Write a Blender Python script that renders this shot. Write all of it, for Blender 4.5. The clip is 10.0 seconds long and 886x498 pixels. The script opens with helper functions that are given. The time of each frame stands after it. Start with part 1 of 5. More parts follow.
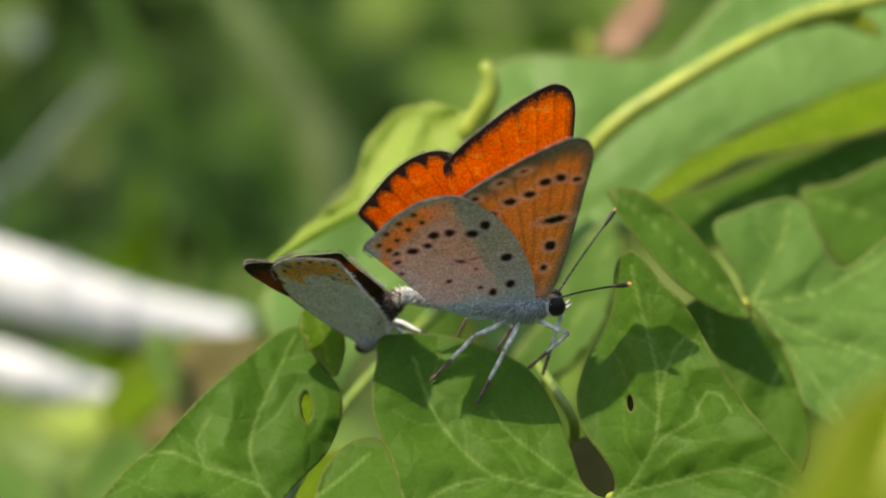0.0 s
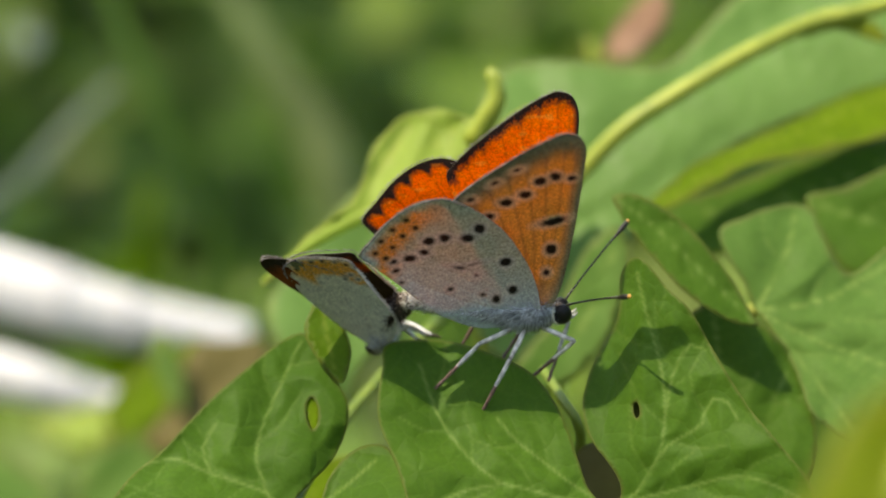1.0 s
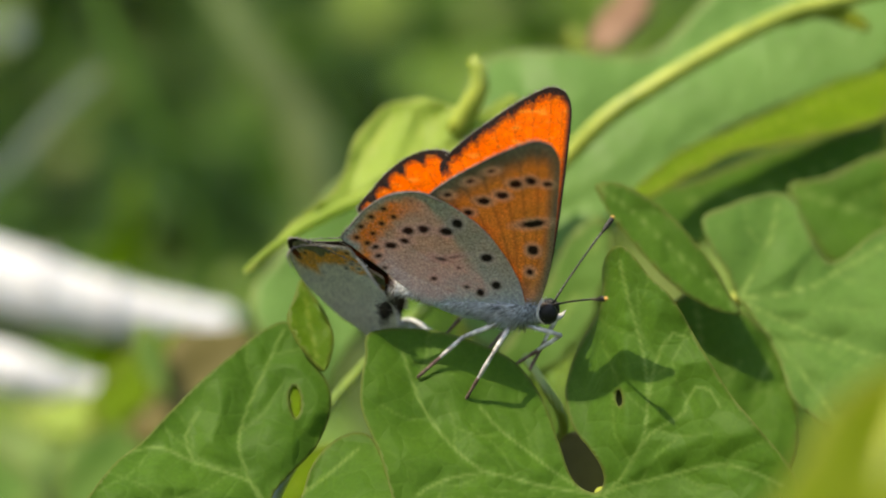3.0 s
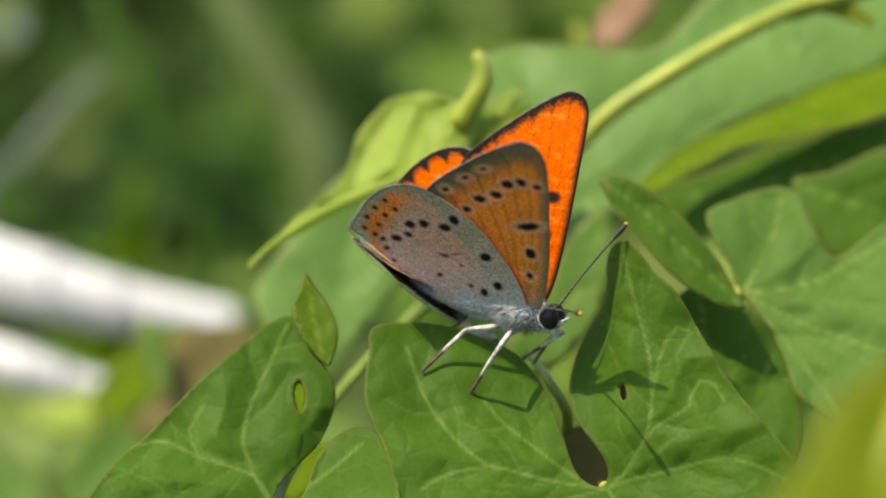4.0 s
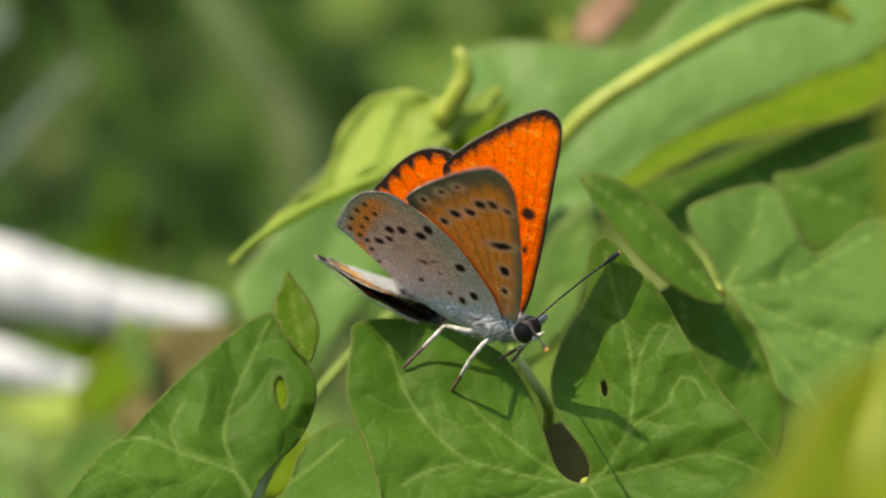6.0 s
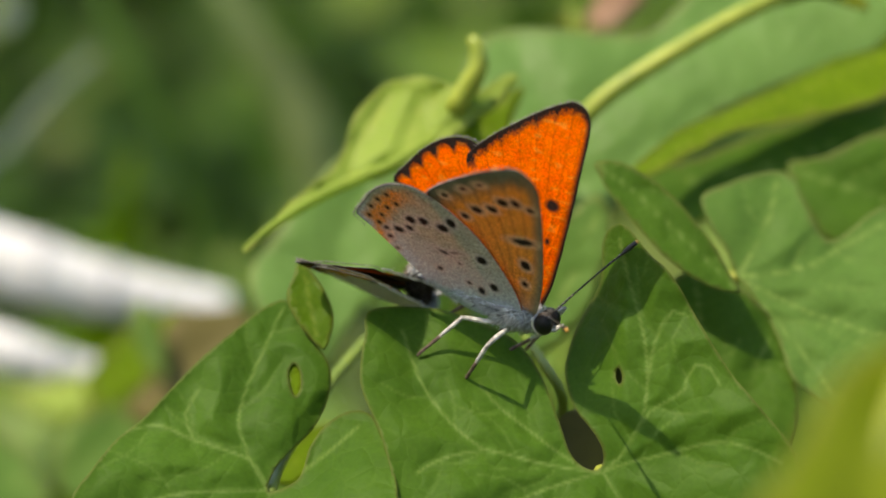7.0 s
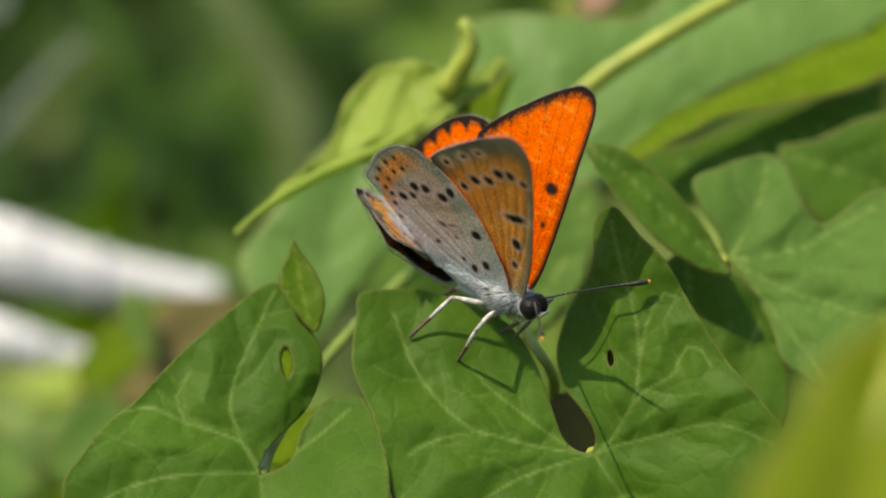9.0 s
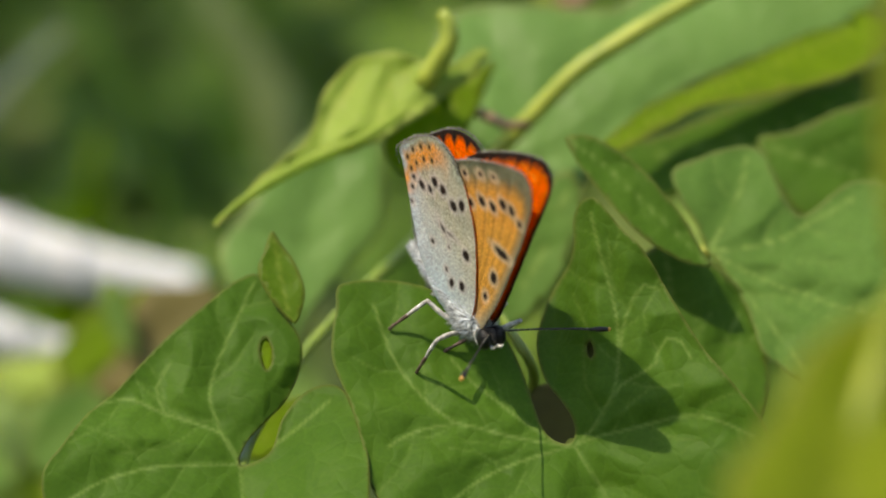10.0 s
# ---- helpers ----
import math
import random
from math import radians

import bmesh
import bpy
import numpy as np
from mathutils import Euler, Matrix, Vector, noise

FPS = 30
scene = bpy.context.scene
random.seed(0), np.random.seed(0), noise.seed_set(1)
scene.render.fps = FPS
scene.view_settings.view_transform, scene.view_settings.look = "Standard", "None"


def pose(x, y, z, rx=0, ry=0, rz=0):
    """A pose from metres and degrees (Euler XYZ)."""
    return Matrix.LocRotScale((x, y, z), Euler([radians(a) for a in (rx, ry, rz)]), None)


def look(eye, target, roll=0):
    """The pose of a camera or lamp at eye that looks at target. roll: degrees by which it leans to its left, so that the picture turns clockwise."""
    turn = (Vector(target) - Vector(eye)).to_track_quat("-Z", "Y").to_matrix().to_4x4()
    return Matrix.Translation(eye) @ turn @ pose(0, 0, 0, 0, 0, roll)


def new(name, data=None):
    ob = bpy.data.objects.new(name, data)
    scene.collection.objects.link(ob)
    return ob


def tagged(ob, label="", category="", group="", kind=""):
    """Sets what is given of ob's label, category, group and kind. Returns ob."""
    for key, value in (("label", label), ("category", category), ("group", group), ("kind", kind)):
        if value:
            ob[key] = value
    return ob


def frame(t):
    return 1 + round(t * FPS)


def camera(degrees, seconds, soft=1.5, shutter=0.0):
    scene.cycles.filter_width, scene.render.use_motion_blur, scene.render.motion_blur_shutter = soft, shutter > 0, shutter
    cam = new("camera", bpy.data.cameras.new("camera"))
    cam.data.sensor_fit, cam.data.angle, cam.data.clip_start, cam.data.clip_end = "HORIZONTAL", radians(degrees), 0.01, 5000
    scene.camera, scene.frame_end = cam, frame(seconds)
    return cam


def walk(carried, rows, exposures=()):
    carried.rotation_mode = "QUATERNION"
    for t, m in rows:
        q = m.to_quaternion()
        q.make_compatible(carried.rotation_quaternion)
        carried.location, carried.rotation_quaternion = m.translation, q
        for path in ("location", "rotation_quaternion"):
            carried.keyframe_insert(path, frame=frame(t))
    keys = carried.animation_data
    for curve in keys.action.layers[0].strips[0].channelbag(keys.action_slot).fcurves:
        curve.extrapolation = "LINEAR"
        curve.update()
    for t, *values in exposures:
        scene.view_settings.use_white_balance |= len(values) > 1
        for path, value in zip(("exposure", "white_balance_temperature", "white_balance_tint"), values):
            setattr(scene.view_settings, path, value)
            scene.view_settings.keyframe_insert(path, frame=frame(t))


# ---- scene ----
import mathutils

# ---------------------------------------------------------------- camera
cam = camera(18, 10.0, soft=2.0)
cam.data.dof.use_dof = True
cam.data.dof.focus_distance = 0.2465
cam.data.dof.aperture_fstop = 14.0
TILT = 20.0            # degrees that the view looks down
REACH = 0.2475         # metres from the lens to the perch
HEIGHT = 0.40          # height of the perch over the ground
CAMERA = [  # seconds, metres right and up of the stand, degrees turned right and raised
    (0, -0.00011, 0.00002, -0.264, 0.131),
    (0.5, -0.00037, 0.00011, -0.301, 0.131),
    (1, -0.00051, 0.00038, -0.297, 0.185),
    (1.5, -0.00050, 0.00023, -0.457, 0.006),
    (2, 0.00028, 0.00021, 0.089, 0.095),
    (2.5, 0.00000, -0.00000, -0.000, 0.000),
    (3, -0.00032, 0.00004, 0.013, 0.023),
    (3.2, -0.00040, -0.00005, -0.151, -0.160),
    (4.3, -0.00086, -0.00057, 0.074, 0.046),
    (4.5, -0.00094, -0.00066, 0.090, -0.052),
    (5, -0.00021, -0.00016, 0.251, 0.379),
    (5.5, -0.00030, -0.00043, 0.579, 0.157),
    (6.8, -0.00099, -0.00065, -0.071, -0.179),
    (7, -0.00109, -0.00068, 0.193, -0.263),
    (7.5, -0.00163, -0.00149, 0.520, -0.610),
    (8, -0.00162, -0.00125, 0.447, -0.580),
    (8.5, -0.00170, -0.00108, 0.429, -0.349),
    (9, -0.00160, -0.00164, 0.481, -0.402),
    (9.5, -0.00160, -0.00090, 0.649, 0.060),
    (10, -0.00174, -0.00138, 0.929, -0.638),
]

# the inclined frame of the perch: right, up and towards the viewer
PERCH = pose(0, 0, HEIGHT, 90 - TILT)
STAND = PERCH @ pose(0, 0, REACH)
walk(cam, [(t, STAND @ pose(x, y, 0, 0, -yaw, 0) @ pose(0, 0, 0, pitch, 0, 0))
           for t, x, y, yaw, pitch in CAMERA], exposures=[(0.0, 0.48, 8250, 8), (5.5, 0.48, 8250, 8), (7.2, 0.31, 8250, 8), (10.0, 0.23, 8250, 8)])

# ---------------------------------------------------------------- light
SUN = Vector((0.45, 0.12, -0.885)).normalized()      # the way the sunlight travels
world = bpy.data.worlds.new("world")
scene.world = world
world.use_nodes = True
wn = world.node_tree.nodes
sky = wn.new("ShaderNodeTexSky")
sky.sky_type = "NISHITA"
sky.sun_disc = False
sky.sun_elevation = math.asin(-SUN.z)
sky.sun_rotation = math.atan2(-SUN.x, -SUN.y)
wn["Background"].inputs[1].default_value = 0.29
world.node_tree.links.new(sky.outputs[0], wn["Background"].inputs[0])
sun_data = bpy.data.lights.new("sun", "SUN")
sun_data.energy, sun_data.angle, sun_data.color = 3.8, radians(0.5), (1.0, 0.95, 0.86)
sun = new("sun", sun_data)
sun.matrix_world = look((-1.0, -0.5, 2.0), Vector((-1.0, -0.5, 2.0)) + SUN)

MM = 0.001


def spot(a, b, c=0.0):
    """A place a mm right of the perch, b mm up and c mm behind it."""
    return PERCH @ Vector((a * MM, b * MM, -c * MM))


# ---------------------------------------------------------------- materials
def node(nt, kind, **inputs):
    n = nt.nodes.new(kind)
    for key, value in inputs.items():
        n.inputs[key.replace("_", " ")].default_value = value
    return n


def ramp(nt, source, stops):
    r = nt.nodes.new("ShaderNodeValToRGB")
    while len(r.color_ramp.elements) < len(stops):
        r.color_ramp.elements.new(0.5)
    for el, (at, col) in zip(r.color_ramp.elements, stops):
        el.position, el.color = at, (*col, 1)
    nt.links.new(source, r.inputs[0])
    return r.outputs[0]


def mixed(nt, how, fac, a, b):
    m = nt.nodes.new("ShaderNodeMixRGB")
    m.blend_type = how
    for sock, v in zip(m.inputs, (fac, a, b)):
        if isinstance(v, (int, float)):
            sock.default_value = v
        elif isinstance(v, tuple):
            sock.default_value = (*v, 1)
        else:
            nt.links.new(v, sock)
    return m.outputs[0]


def surface(name, rough=0.5, through_light=0.0, spec=0.5):
    """A material with its principled shader, optionally letting some light through."""
    mat = bpy.data.materials.new(name)
    mat.use_nodes = True
    nt = mat.node_tree
    bsdf = nt.nodes["Principled BSDF"]
    bsdf.inputs["Roughness"].default_value = rough
    bsdf.inputs["Specular IOR Level"].default_value = spec
    glow = None
    if through_light:
        glow = node(nt, "ShaderNodeBsdfTranslucent")
        mix = nt.nodes.new("ShaderNodeMixShader")
        mix.inputs[0].default_value = through_light
        nt.links.new(bsdf.outputs[0], mix.inputs[1])
        nt.links.new(glow.outputs[0], mix.inputs[2])
        nt.links.new(mix.outputs[0], nt.nodes["Material Output"].inputs[0])
    return mat, nt, bsdf, glow


def leaf_material(name, dark, light, vein, under, rough=0.52, thin=0.43, cells=380.0):
    mat, nt, bsdf, glow = surface(name, rough, thin, 0.12)
    co = nt.nodes.new("ShaderNodeTexCoord").outputs["Object"]
    big = node(nt, "ShaderNodeTexNoise", Scale=110.0, Detail=3.0)
    fine = node(nt, "ShaderNodeTexNoise", Scale=2400.0, Detail=2.0)
    net = node(nt, "ShaderNodeTexVoronoi", Scale=cells)
    net.feature = "DISTANCE_TO_EDGE"
    warp = node(nt, "ShaderNodeTexNoise", Scale=300.0, Detail=2.0)
    shift = mixed(nt, "ADD", 0.0022, co, warp.outputs["Color"])
    for n in (big, fine, warp):
        nt.links.new(co, n.inputs["Vector"])
    nt.links.new(shift, net.inputs["Vector"])
    base = ramp(nt, big.outputs[0], [(0.3, dark), (0.7, light)])
    line = ramp(nt, net.outputs["Distance"], [(0.0, (1, 1, 1)), (0.05, (0, 0, 0))])
    base = mixed(nt, "MIX", mixed(nt, "MULTIPLY", 1.0, line, (0.08, 0.08, 0.08)), base, vein)
    at = nt.nodes.new("ShaderNodeAttribute")
    at.attribute_name = "vein"
    base = mixed(nt, "MIX", at.outputs["Fac"], base, vein)
    edge = nt.nodes.new("ShaderNodeAttribute")
    edge.attribute_name = "rim"
    base = mixed(nt, "MIX", edge.outputs["Fac"], base, (0.25, 0.17, 0.08))
    grain = ramp(nt, fine.outputs[0], [(0.3, (0.92, 0.92, 0.92)), (0.7, (1.06, 1.06, 1.06))])
    base = mixed(nt, "MULTIPLY", 1.0, base, grain)
    nt.links.new(base, bsdf.inputs["Base Color"])
    nt.links.new(mixed(nt, "MULTIPLY", 1.0, base, under), glow.inputs["Color"])
    quilt = node(nt, "ShaderNodeBump", Strength=0.2, Distance=0.0006)
    nt.links.new(ramp(nt, net.outputs["Distance"], [(0.0, (0, 0, 0)), (0.10, (0.3, 0.3, 0.3)), (0.5, (1, 1, 1))]), quilt.inputs["Height"])
    bump = node(nt, "ShaderNodeBump", Strength=0.2, Distance=0.0001)
    nt.links.new(fine.outputs[0], bump.inputs["Height"])
    nt.links.new(quilt.outputs[0], bump.inputs["Normal"])
    nt.links.new(bump.outputs[0], bsdf.inputs["Normal"])
    return mat


def plain(name, dark, light, scale, rough=0.6, thin=0.0, spec=0.4, bump=0.2, detail=4.0):
    mat, nt, bsdf, glow = surface(name, rough, thin, spec)
    co = nt.nodes.new("ShaderNodeTexCoord").outputs["Object"]
    n = node(nt, "ShaderNodeTexNoise", Scale=scale, Detail=detail)
    nt.links.new(co, n.inputs["Vector"])
    col = ramp(nt, n.outputs[0], [(0.3, dark), (0.7, light)])
    nt.links.new(col, bsdf.inputs["Base Color"])
    if glow:
        nt.links.new(col, glow.inputs["Color"])
    b = node(nt, "ShaderNodeBump", Strength=bump, Distance=0.0004)
    nt.links.new(n.outputs[0], b.inputs["Height"])
    nt.links.new(b.outputs[0], bsdf.inputs["Normal"])
    return mat


def islands(name, stops, rough=0.5, thin=0.3, scale=60.0):
    """For joined foliage: the colour varies from piece to piece and within each."""
    mat, nt, bsdf, glow = surface(name, rough, thin, 0.18)
    geo = nt.nodes.new("ShaderNodeNewGeometry").outputs["Random Per Island"]
    n = node(nt, "ShaderNodeTexNoise", Scale=scale, Detail=3.0)
    nt.links.new(nt.nodes.new("ShaderNodeTexCoord").outputs["Object"], n.inputs["Vector"])
    col = ramp(nt, geo, stops)
    col = mixed(nt, "MULTIPLY", 1.0, col, ramp(nt, n.outputs[0], [(0.3, (0.7, 0.7, 0.7)), (0.7, (1.2, 1.2, 1.2))]))
    nt.links.new(col, bsdf.inputs["Base Color"])
    nt.links.new(col, glow.inputs["Color"])
    return mat


def wing_material():
    mat, nt, bsdf, glow = surface("wing_scales", 0.62, 0.40, 0.12)
    at = nt.nodes.new("ShaderNodeAttribute")
    at.attribute_name = "tint"
    co = nt.nodes.new("ShaderNodeTexCoord").outputs["Object"]
    n = node(nt, "ShaderNodeTexNoise", Scale=5200.0, Detail=1.0)
    m = node(nt, "ShaderNodeTexNoise", Scale=700.0, Detail=3.0)
    nt.links.new(co, n.inputs["Vector"])
    nt.links.new(co, m.inputs["Vector"])
    g = ramp(nt, n.outputs[0], [(0.3, (0.72, 0.72, 0.72)), (0.7, (1.2, 1.2, 1.2))])
    h = ramp(nt, m.outputs[0], [(0.3, (0.88, 0.88, 0.88)), (0.7, (1.08, 1.08, 1.08))])
    col = mixed(nt, "MULTIPLY", 1.0, mixed(nt, "MULTIPLY", 1.0, at.outputs["Color"], g), h)
    nt.links.new(col, bsdf.inputs["Base Color"])
    # light that comes through is tinted by the orange scales of the other side
    nt.links.new(mixed(nt, "MULTIPLY", 1.0, col, (1.0, 0.98, 0.50)), glow.inputs["Color"])
    b = node(nt, "ShaderNodeBump", Strength=0.3, Distance=0.00006)
    nt.links.new(n.outputs[0], b.inputs["Height"])
    nt.links.new(b.outputs[0], bsdf.inputs["Normal"])
    return mat


LEAF = leaf_material("bindweed_leaf", (0.058, 0.140, 0.013), (0.086, 0.190, 0.019), (0.18, 0.29, 0.065), (1.6, 1.4, 0.4))
LEAF_PALE = leaf_material("pale_bindweed_leaf", (0.10, 0.21, 0.038), (0.14, 0.27, 0.055), (0.26, 0.38, 0.10), (1.4, 1.3, 0.5))
LEAF_BLUE = leaf_material("bluish_bindweed_leaf", (0.11, 0.22, 0.050), (0.15, 0.28, 0.072), (0.18, 0.32, 0.09), (1.4, 1.3, 0.5), 0.38, 0.3)
LEAF_YOUNG = leaf_material("young_yellow_leaf", (0.26, 0.37, 0.06), (0.38, 0.49, 0.10), (0.40, 0.46, 0.11), (1.3, 1.3, 0.5), 0.4, 0.45)
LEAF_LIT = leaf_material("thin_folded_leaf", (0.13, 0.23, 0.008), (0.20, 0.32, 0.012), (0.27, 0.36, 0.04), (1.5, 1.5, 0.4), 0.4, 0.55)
LEAF_NEAR = leaf_material("yellowing_leaf", (0.16, 0.23, 0.012), (0.25, 0.32, 0.02), (0.34, 0.38, 0.06), (1.3, 1.2, 0.4), 0.45, 0.45)
LEAF_FRESH = leaf_material("fresh_small_leaf", (0.085, 0.175, 0.010), (0.125, 0.225, 0.016), (0.20, 0.28, 0.04), (1.5, 1.4, 0.4), 0.4, 0.48)
GLAUCOUS = plain("glaucous_blade", (0.20, 0.27, 0.22), (0.30, 0.38, 0.31), 90.0, 0.5, 0.25)
STRAW = plain("pale_dry_blade", (0.16, 0.24, 0.08), (0.25, 0.32, 0.12), 90.0, 0.6, 0.3)
PETIOLE = plain("green_petiole", (0.10, 0.165, 0.018), (0.18, 0.25, 0.035), 300.0, 0.45, bump=0.1)
STEM = plain("vine_stem", (0.20, 0.26, 0.03), (0.36, 0.40, 0.06), 300.0, 0.45, bump=0.1)
WHITE_STALK = plain("bleached_stalk", (0.58, 0.56, 0.55), (0.76, 0.75, 0.74), 60.0, 0.95, spec=0.1)
BROWN = plain("withered_leaf", (0.18, 0.09, 0.04), (0.46, 0.28, 0.18), 120.0, 0.7, 0.15)
OLIVE = plain("olive_leaf", (0.10, 0.085, 0.020), (0.21, 0.17, 0.045), 120.0, 0.7, 0.2)
# dark fill for the notch and hole; the notch's shade is its colour
GAP_FILL = plain("dark_gap_fill", (0.09, 0.08, 0.022), (0.17, 0.15, 0.04), 160.0, 0.8, 0.1)
WINGS = wing_material()
FUR = plain("pale_body_hair", (0.20, 0.21, 0.21), (0.46, 0.50, 0.52), 2500.0, 0.8, bump=0.5)
HAIR = islands("silvery_hair", [(0.0, (0.14, 0.15, 0.16)), (0.3, (0.48, 0.52, 0.55)), (0.75, (0.70, 0.76, 0.80)), (1.0, (0.86, 0.88, 0.88))], 0.6, 0.3, 900.0)
BROWN_HAIR = islands("brown_and_grey_hair", [(0.0, (0.015, 0.010, 0.008)), (0.55, (0.07, 0.045, 0.035)), (0.85, (0.20, 0.15, 0.12)), (1.0, (0.55, 0.52, 0.48))], 0.7, 0.2, 900.0)
DARK_FUR = plain("brown_body_hair", (0.02, 0.016, 0.013), (0.07, 0.055, 0.045), 2500.0, 0.8, bump=0.5)
EYE = plain("dark_eye", (0.004, 0.004, 0.004), (0.010, 0.009, 0.009), 9000.0, 0.3, spec=0.25, bump=0.3)
HORN = plain("black_antenna", (0.008, 0.007, 0.006), (0.02, 0.017, 0.015), 3000.0, 0.5)
PALE_RING = plain("white_ring", (0.55, 0.53, 0.48), (0.75, 0.72, 0.66), 3000.0, 0.6)
DULL_RING = plain("greyish_ring", (0.16, 0.15, 0.13), (0.28, 0.26, 0.23), 3000.0, 0.6)
FRINGE = plain("wing_fringe", (0.06, 0.05, 0.045), (0.30, 0.28, 0.26), 1800.0, 0.8)
CLUB = plain("orange_club_tip", (0.55, 0.28, 0.05), (0.75, 0.45, 0.12), 3000.0, 0.5)
LEG_PALE = plain("pale_leg_scales", (0.13, 0.115, 0.10), (0.72, 0.70, 0.66), 1500.0, 0.7)
LEG_WHITE = plain("white_leg_scales", (0.35, 0.36, 0.36), (0.72, 0.74, 0.74), 1500.0, 0.7)
LEG_DARK = plain("brown_foot", (0.05, 0.03, 0.025), (0.16, 0.10, 0.08), 3000.0, 0.6)
SOIL = plain("soil", (0.03, 0.035, 0.012), (0.09, 0.10, 0.03), 14.0, 0.9, detail=8.0)
FOLIAGE = islands("meadow_foliage", [(0.0, (0.036, 0.078, 0.008)), (0.35, (0.075, 0.155, 0.016)), (0.8, (0.122, 0.225, 0.026)), (0.96, (0.19, 0.27, 0.055)), (1.0, (0.25, 0.29, 0.09))], 0.45, 0.3)
BLADES = islands("grass_blades", [(0.0, (0.05, 0.11, 0.02)), (0.5, (0.10, 0.19, 0.04)), (0.85, (0.18, 0.26, 0.07)), (1.0, (0.34, 0.32, 0.16))])


# ---------------------------------------------------------------- mesh helpers
def mesh_of(name, verts, faces, mat, smooth=True, floats=None, colours=None):
    me = bpy.data.meshes.new(name)
    me.from_pydata([tuple(v) for v in verts], [], faces)
    me.materials.append(mat)
    me.polygons.foreach_set("use_smooth", [smooth] * len(me.polygons))
    for key, values in (floats or {}).items():
        me.attributes.new(key, "FLOAT", "POINT").data.foreach_set("value", np.asarray(values, dtype=np.float32))
    for key, values in (colours or {}).items():
        rgba = np.ones((len(verts), 4), dtype=np.float32)
        rgba[:, :3] = values
        me.attributes.new(key, "FLOAT_COLOR", "POINT").data.foreach_set("color", rgba.ravel())
    me.update()
    return me


def part(name, me, parent, label=""):
    ob = new(name, me)
    ob.parent = parent
    return tagged(ob, label)


def curve_through(points, step, closed=False):
    """A smooth run of points through the control points, about step apart."""
    pts = [np.array(p, dtype=float) for p in points]
    n, out = len(pts), []
    for i in range(n if closed else n - 1):
        p1, p2 = pts[i], pts[(i + 1) % n]
        p0 = pts[i - 1] if closed or i > 0 else 2 * p1 - p2
        p3 = pts[(i + 2) % n] if closed or i + 2 < n else 2 * p2 - p1
        k = max(1, int(np.linalg.norm(p2 - p1) / step))
        for j in range(k):
            s = j / k
            out.append(0.5 * (2 * p1 + (p2 - p0) * s + (2 * p0 - 5 * p1 + 4 * p2 - p3) * s * s + (3 * p1 - p0 - 3 * p2 + p3) * s ** 3))
    if not closed:
        out.append(pts[-1])
    return np.array(out)


def line_distance(p, lines):
    """For each point the distance to the nearest of the lines."""
    best = np.full(len(p), 1e9)
    for line in lines:
        for a, b in zip(line[:-1], line[1:]):
            d = b - a
            s = np.clip(((p - a) @ d) / max(d @ d, 1e-12), 0, 1)
            best = np.minimum(best, np.linalg.norm(p - a - s[:, None] * d, axis=1))
    return best


def inside(p, ring):
    """Which of the points lie inside the ring."""
    hit = np.zeros(len(p), dtype=bool)
    for a, b in zip(ring, np.roll(ring, -1, axis=0)):
        cross = (a[1] > p[:, 1]) != (b[1] > p[:, 1])
        with np.errstate(divide="ignore", invalid="ignore"):
            x = (b[0] - a[0]) * (p[:, 1] - a[1]) / (b[1] - a[1]) + a[0]
        hit ^= cross & (p[:, 0] < x)
    return hit


def filled(outline, step, holes=(), seed=1):
    """Points and triangles that fill a smooth outline; the first points are the rim."""
    rng = np.random.default_rng(seed)
    ring = curve_through(outline, step, True)
    rings = [ring] + [curve_through(h, step * 0.6, True) for h in holes]
    lo, hi = ring.min(0), ring.max(0)
    gx, gy = np.meshgrid(np.arange(lo[0], hi[0], step), np.arange(lo[1], hi[1], step * 0.87))
    gx[1::2] += step / 2
    grid = np.stack([gx.ravel(), gy.ravel()], 1) + rng.uniform(-0.12, 0.12, (gx.size, 2)) * step
    keep = inside(grid, ring)
    for h in rings[1:]:
        keep &= ~inside(grid, h)
    grid = grid[keep]
    grid = grid[np.min([line_distance(grid, [np.vstack([r, r[:1]])]) for r in rings], axis=0) > step * 0.55]
    pts = np.vstack(rings + [grid])
    edges, at = [], 0
    for r in rings:
        edges += [(at + i, at + (i + 1) % len(r)) for i in range(len(r))]
        at += len(r)
    v, _, f, *_ = mathutils.geometry.delaunay_2d_cdt([Vector(p) for p in pts], edges, [], 0, 1e-7)
    v = np.array([tuple(p) for p in v])
    f = [tuple(t) for t in f]
    mid = v[np.array(f)].mean(1)
    ok = inside(mid, ring)
    for h in rings[1:]:
        ok &= ~inside(mid, h)
    f = [t for t, o in zip(f, ok) if o]
    count = {}
    for t in f:
        for a, b in zip(t, t[1:] + t[:1]):
            count[(a, b)] = 1
    rim = [(a, b) for a, b in count if (b, a) not in count]
    return v, f, rim, rings


def sheet(top, bottom, f, rim):
    """Closes two sheets of the same triangles into one thin body."""
    n = len(top)
    faces = list(f) + [tuple(i + n for i in reversed(t)) for t in f] + [(b, a, a + n, b + n) for a, b in rim]
    return np.vstack([top, bottom]), faces


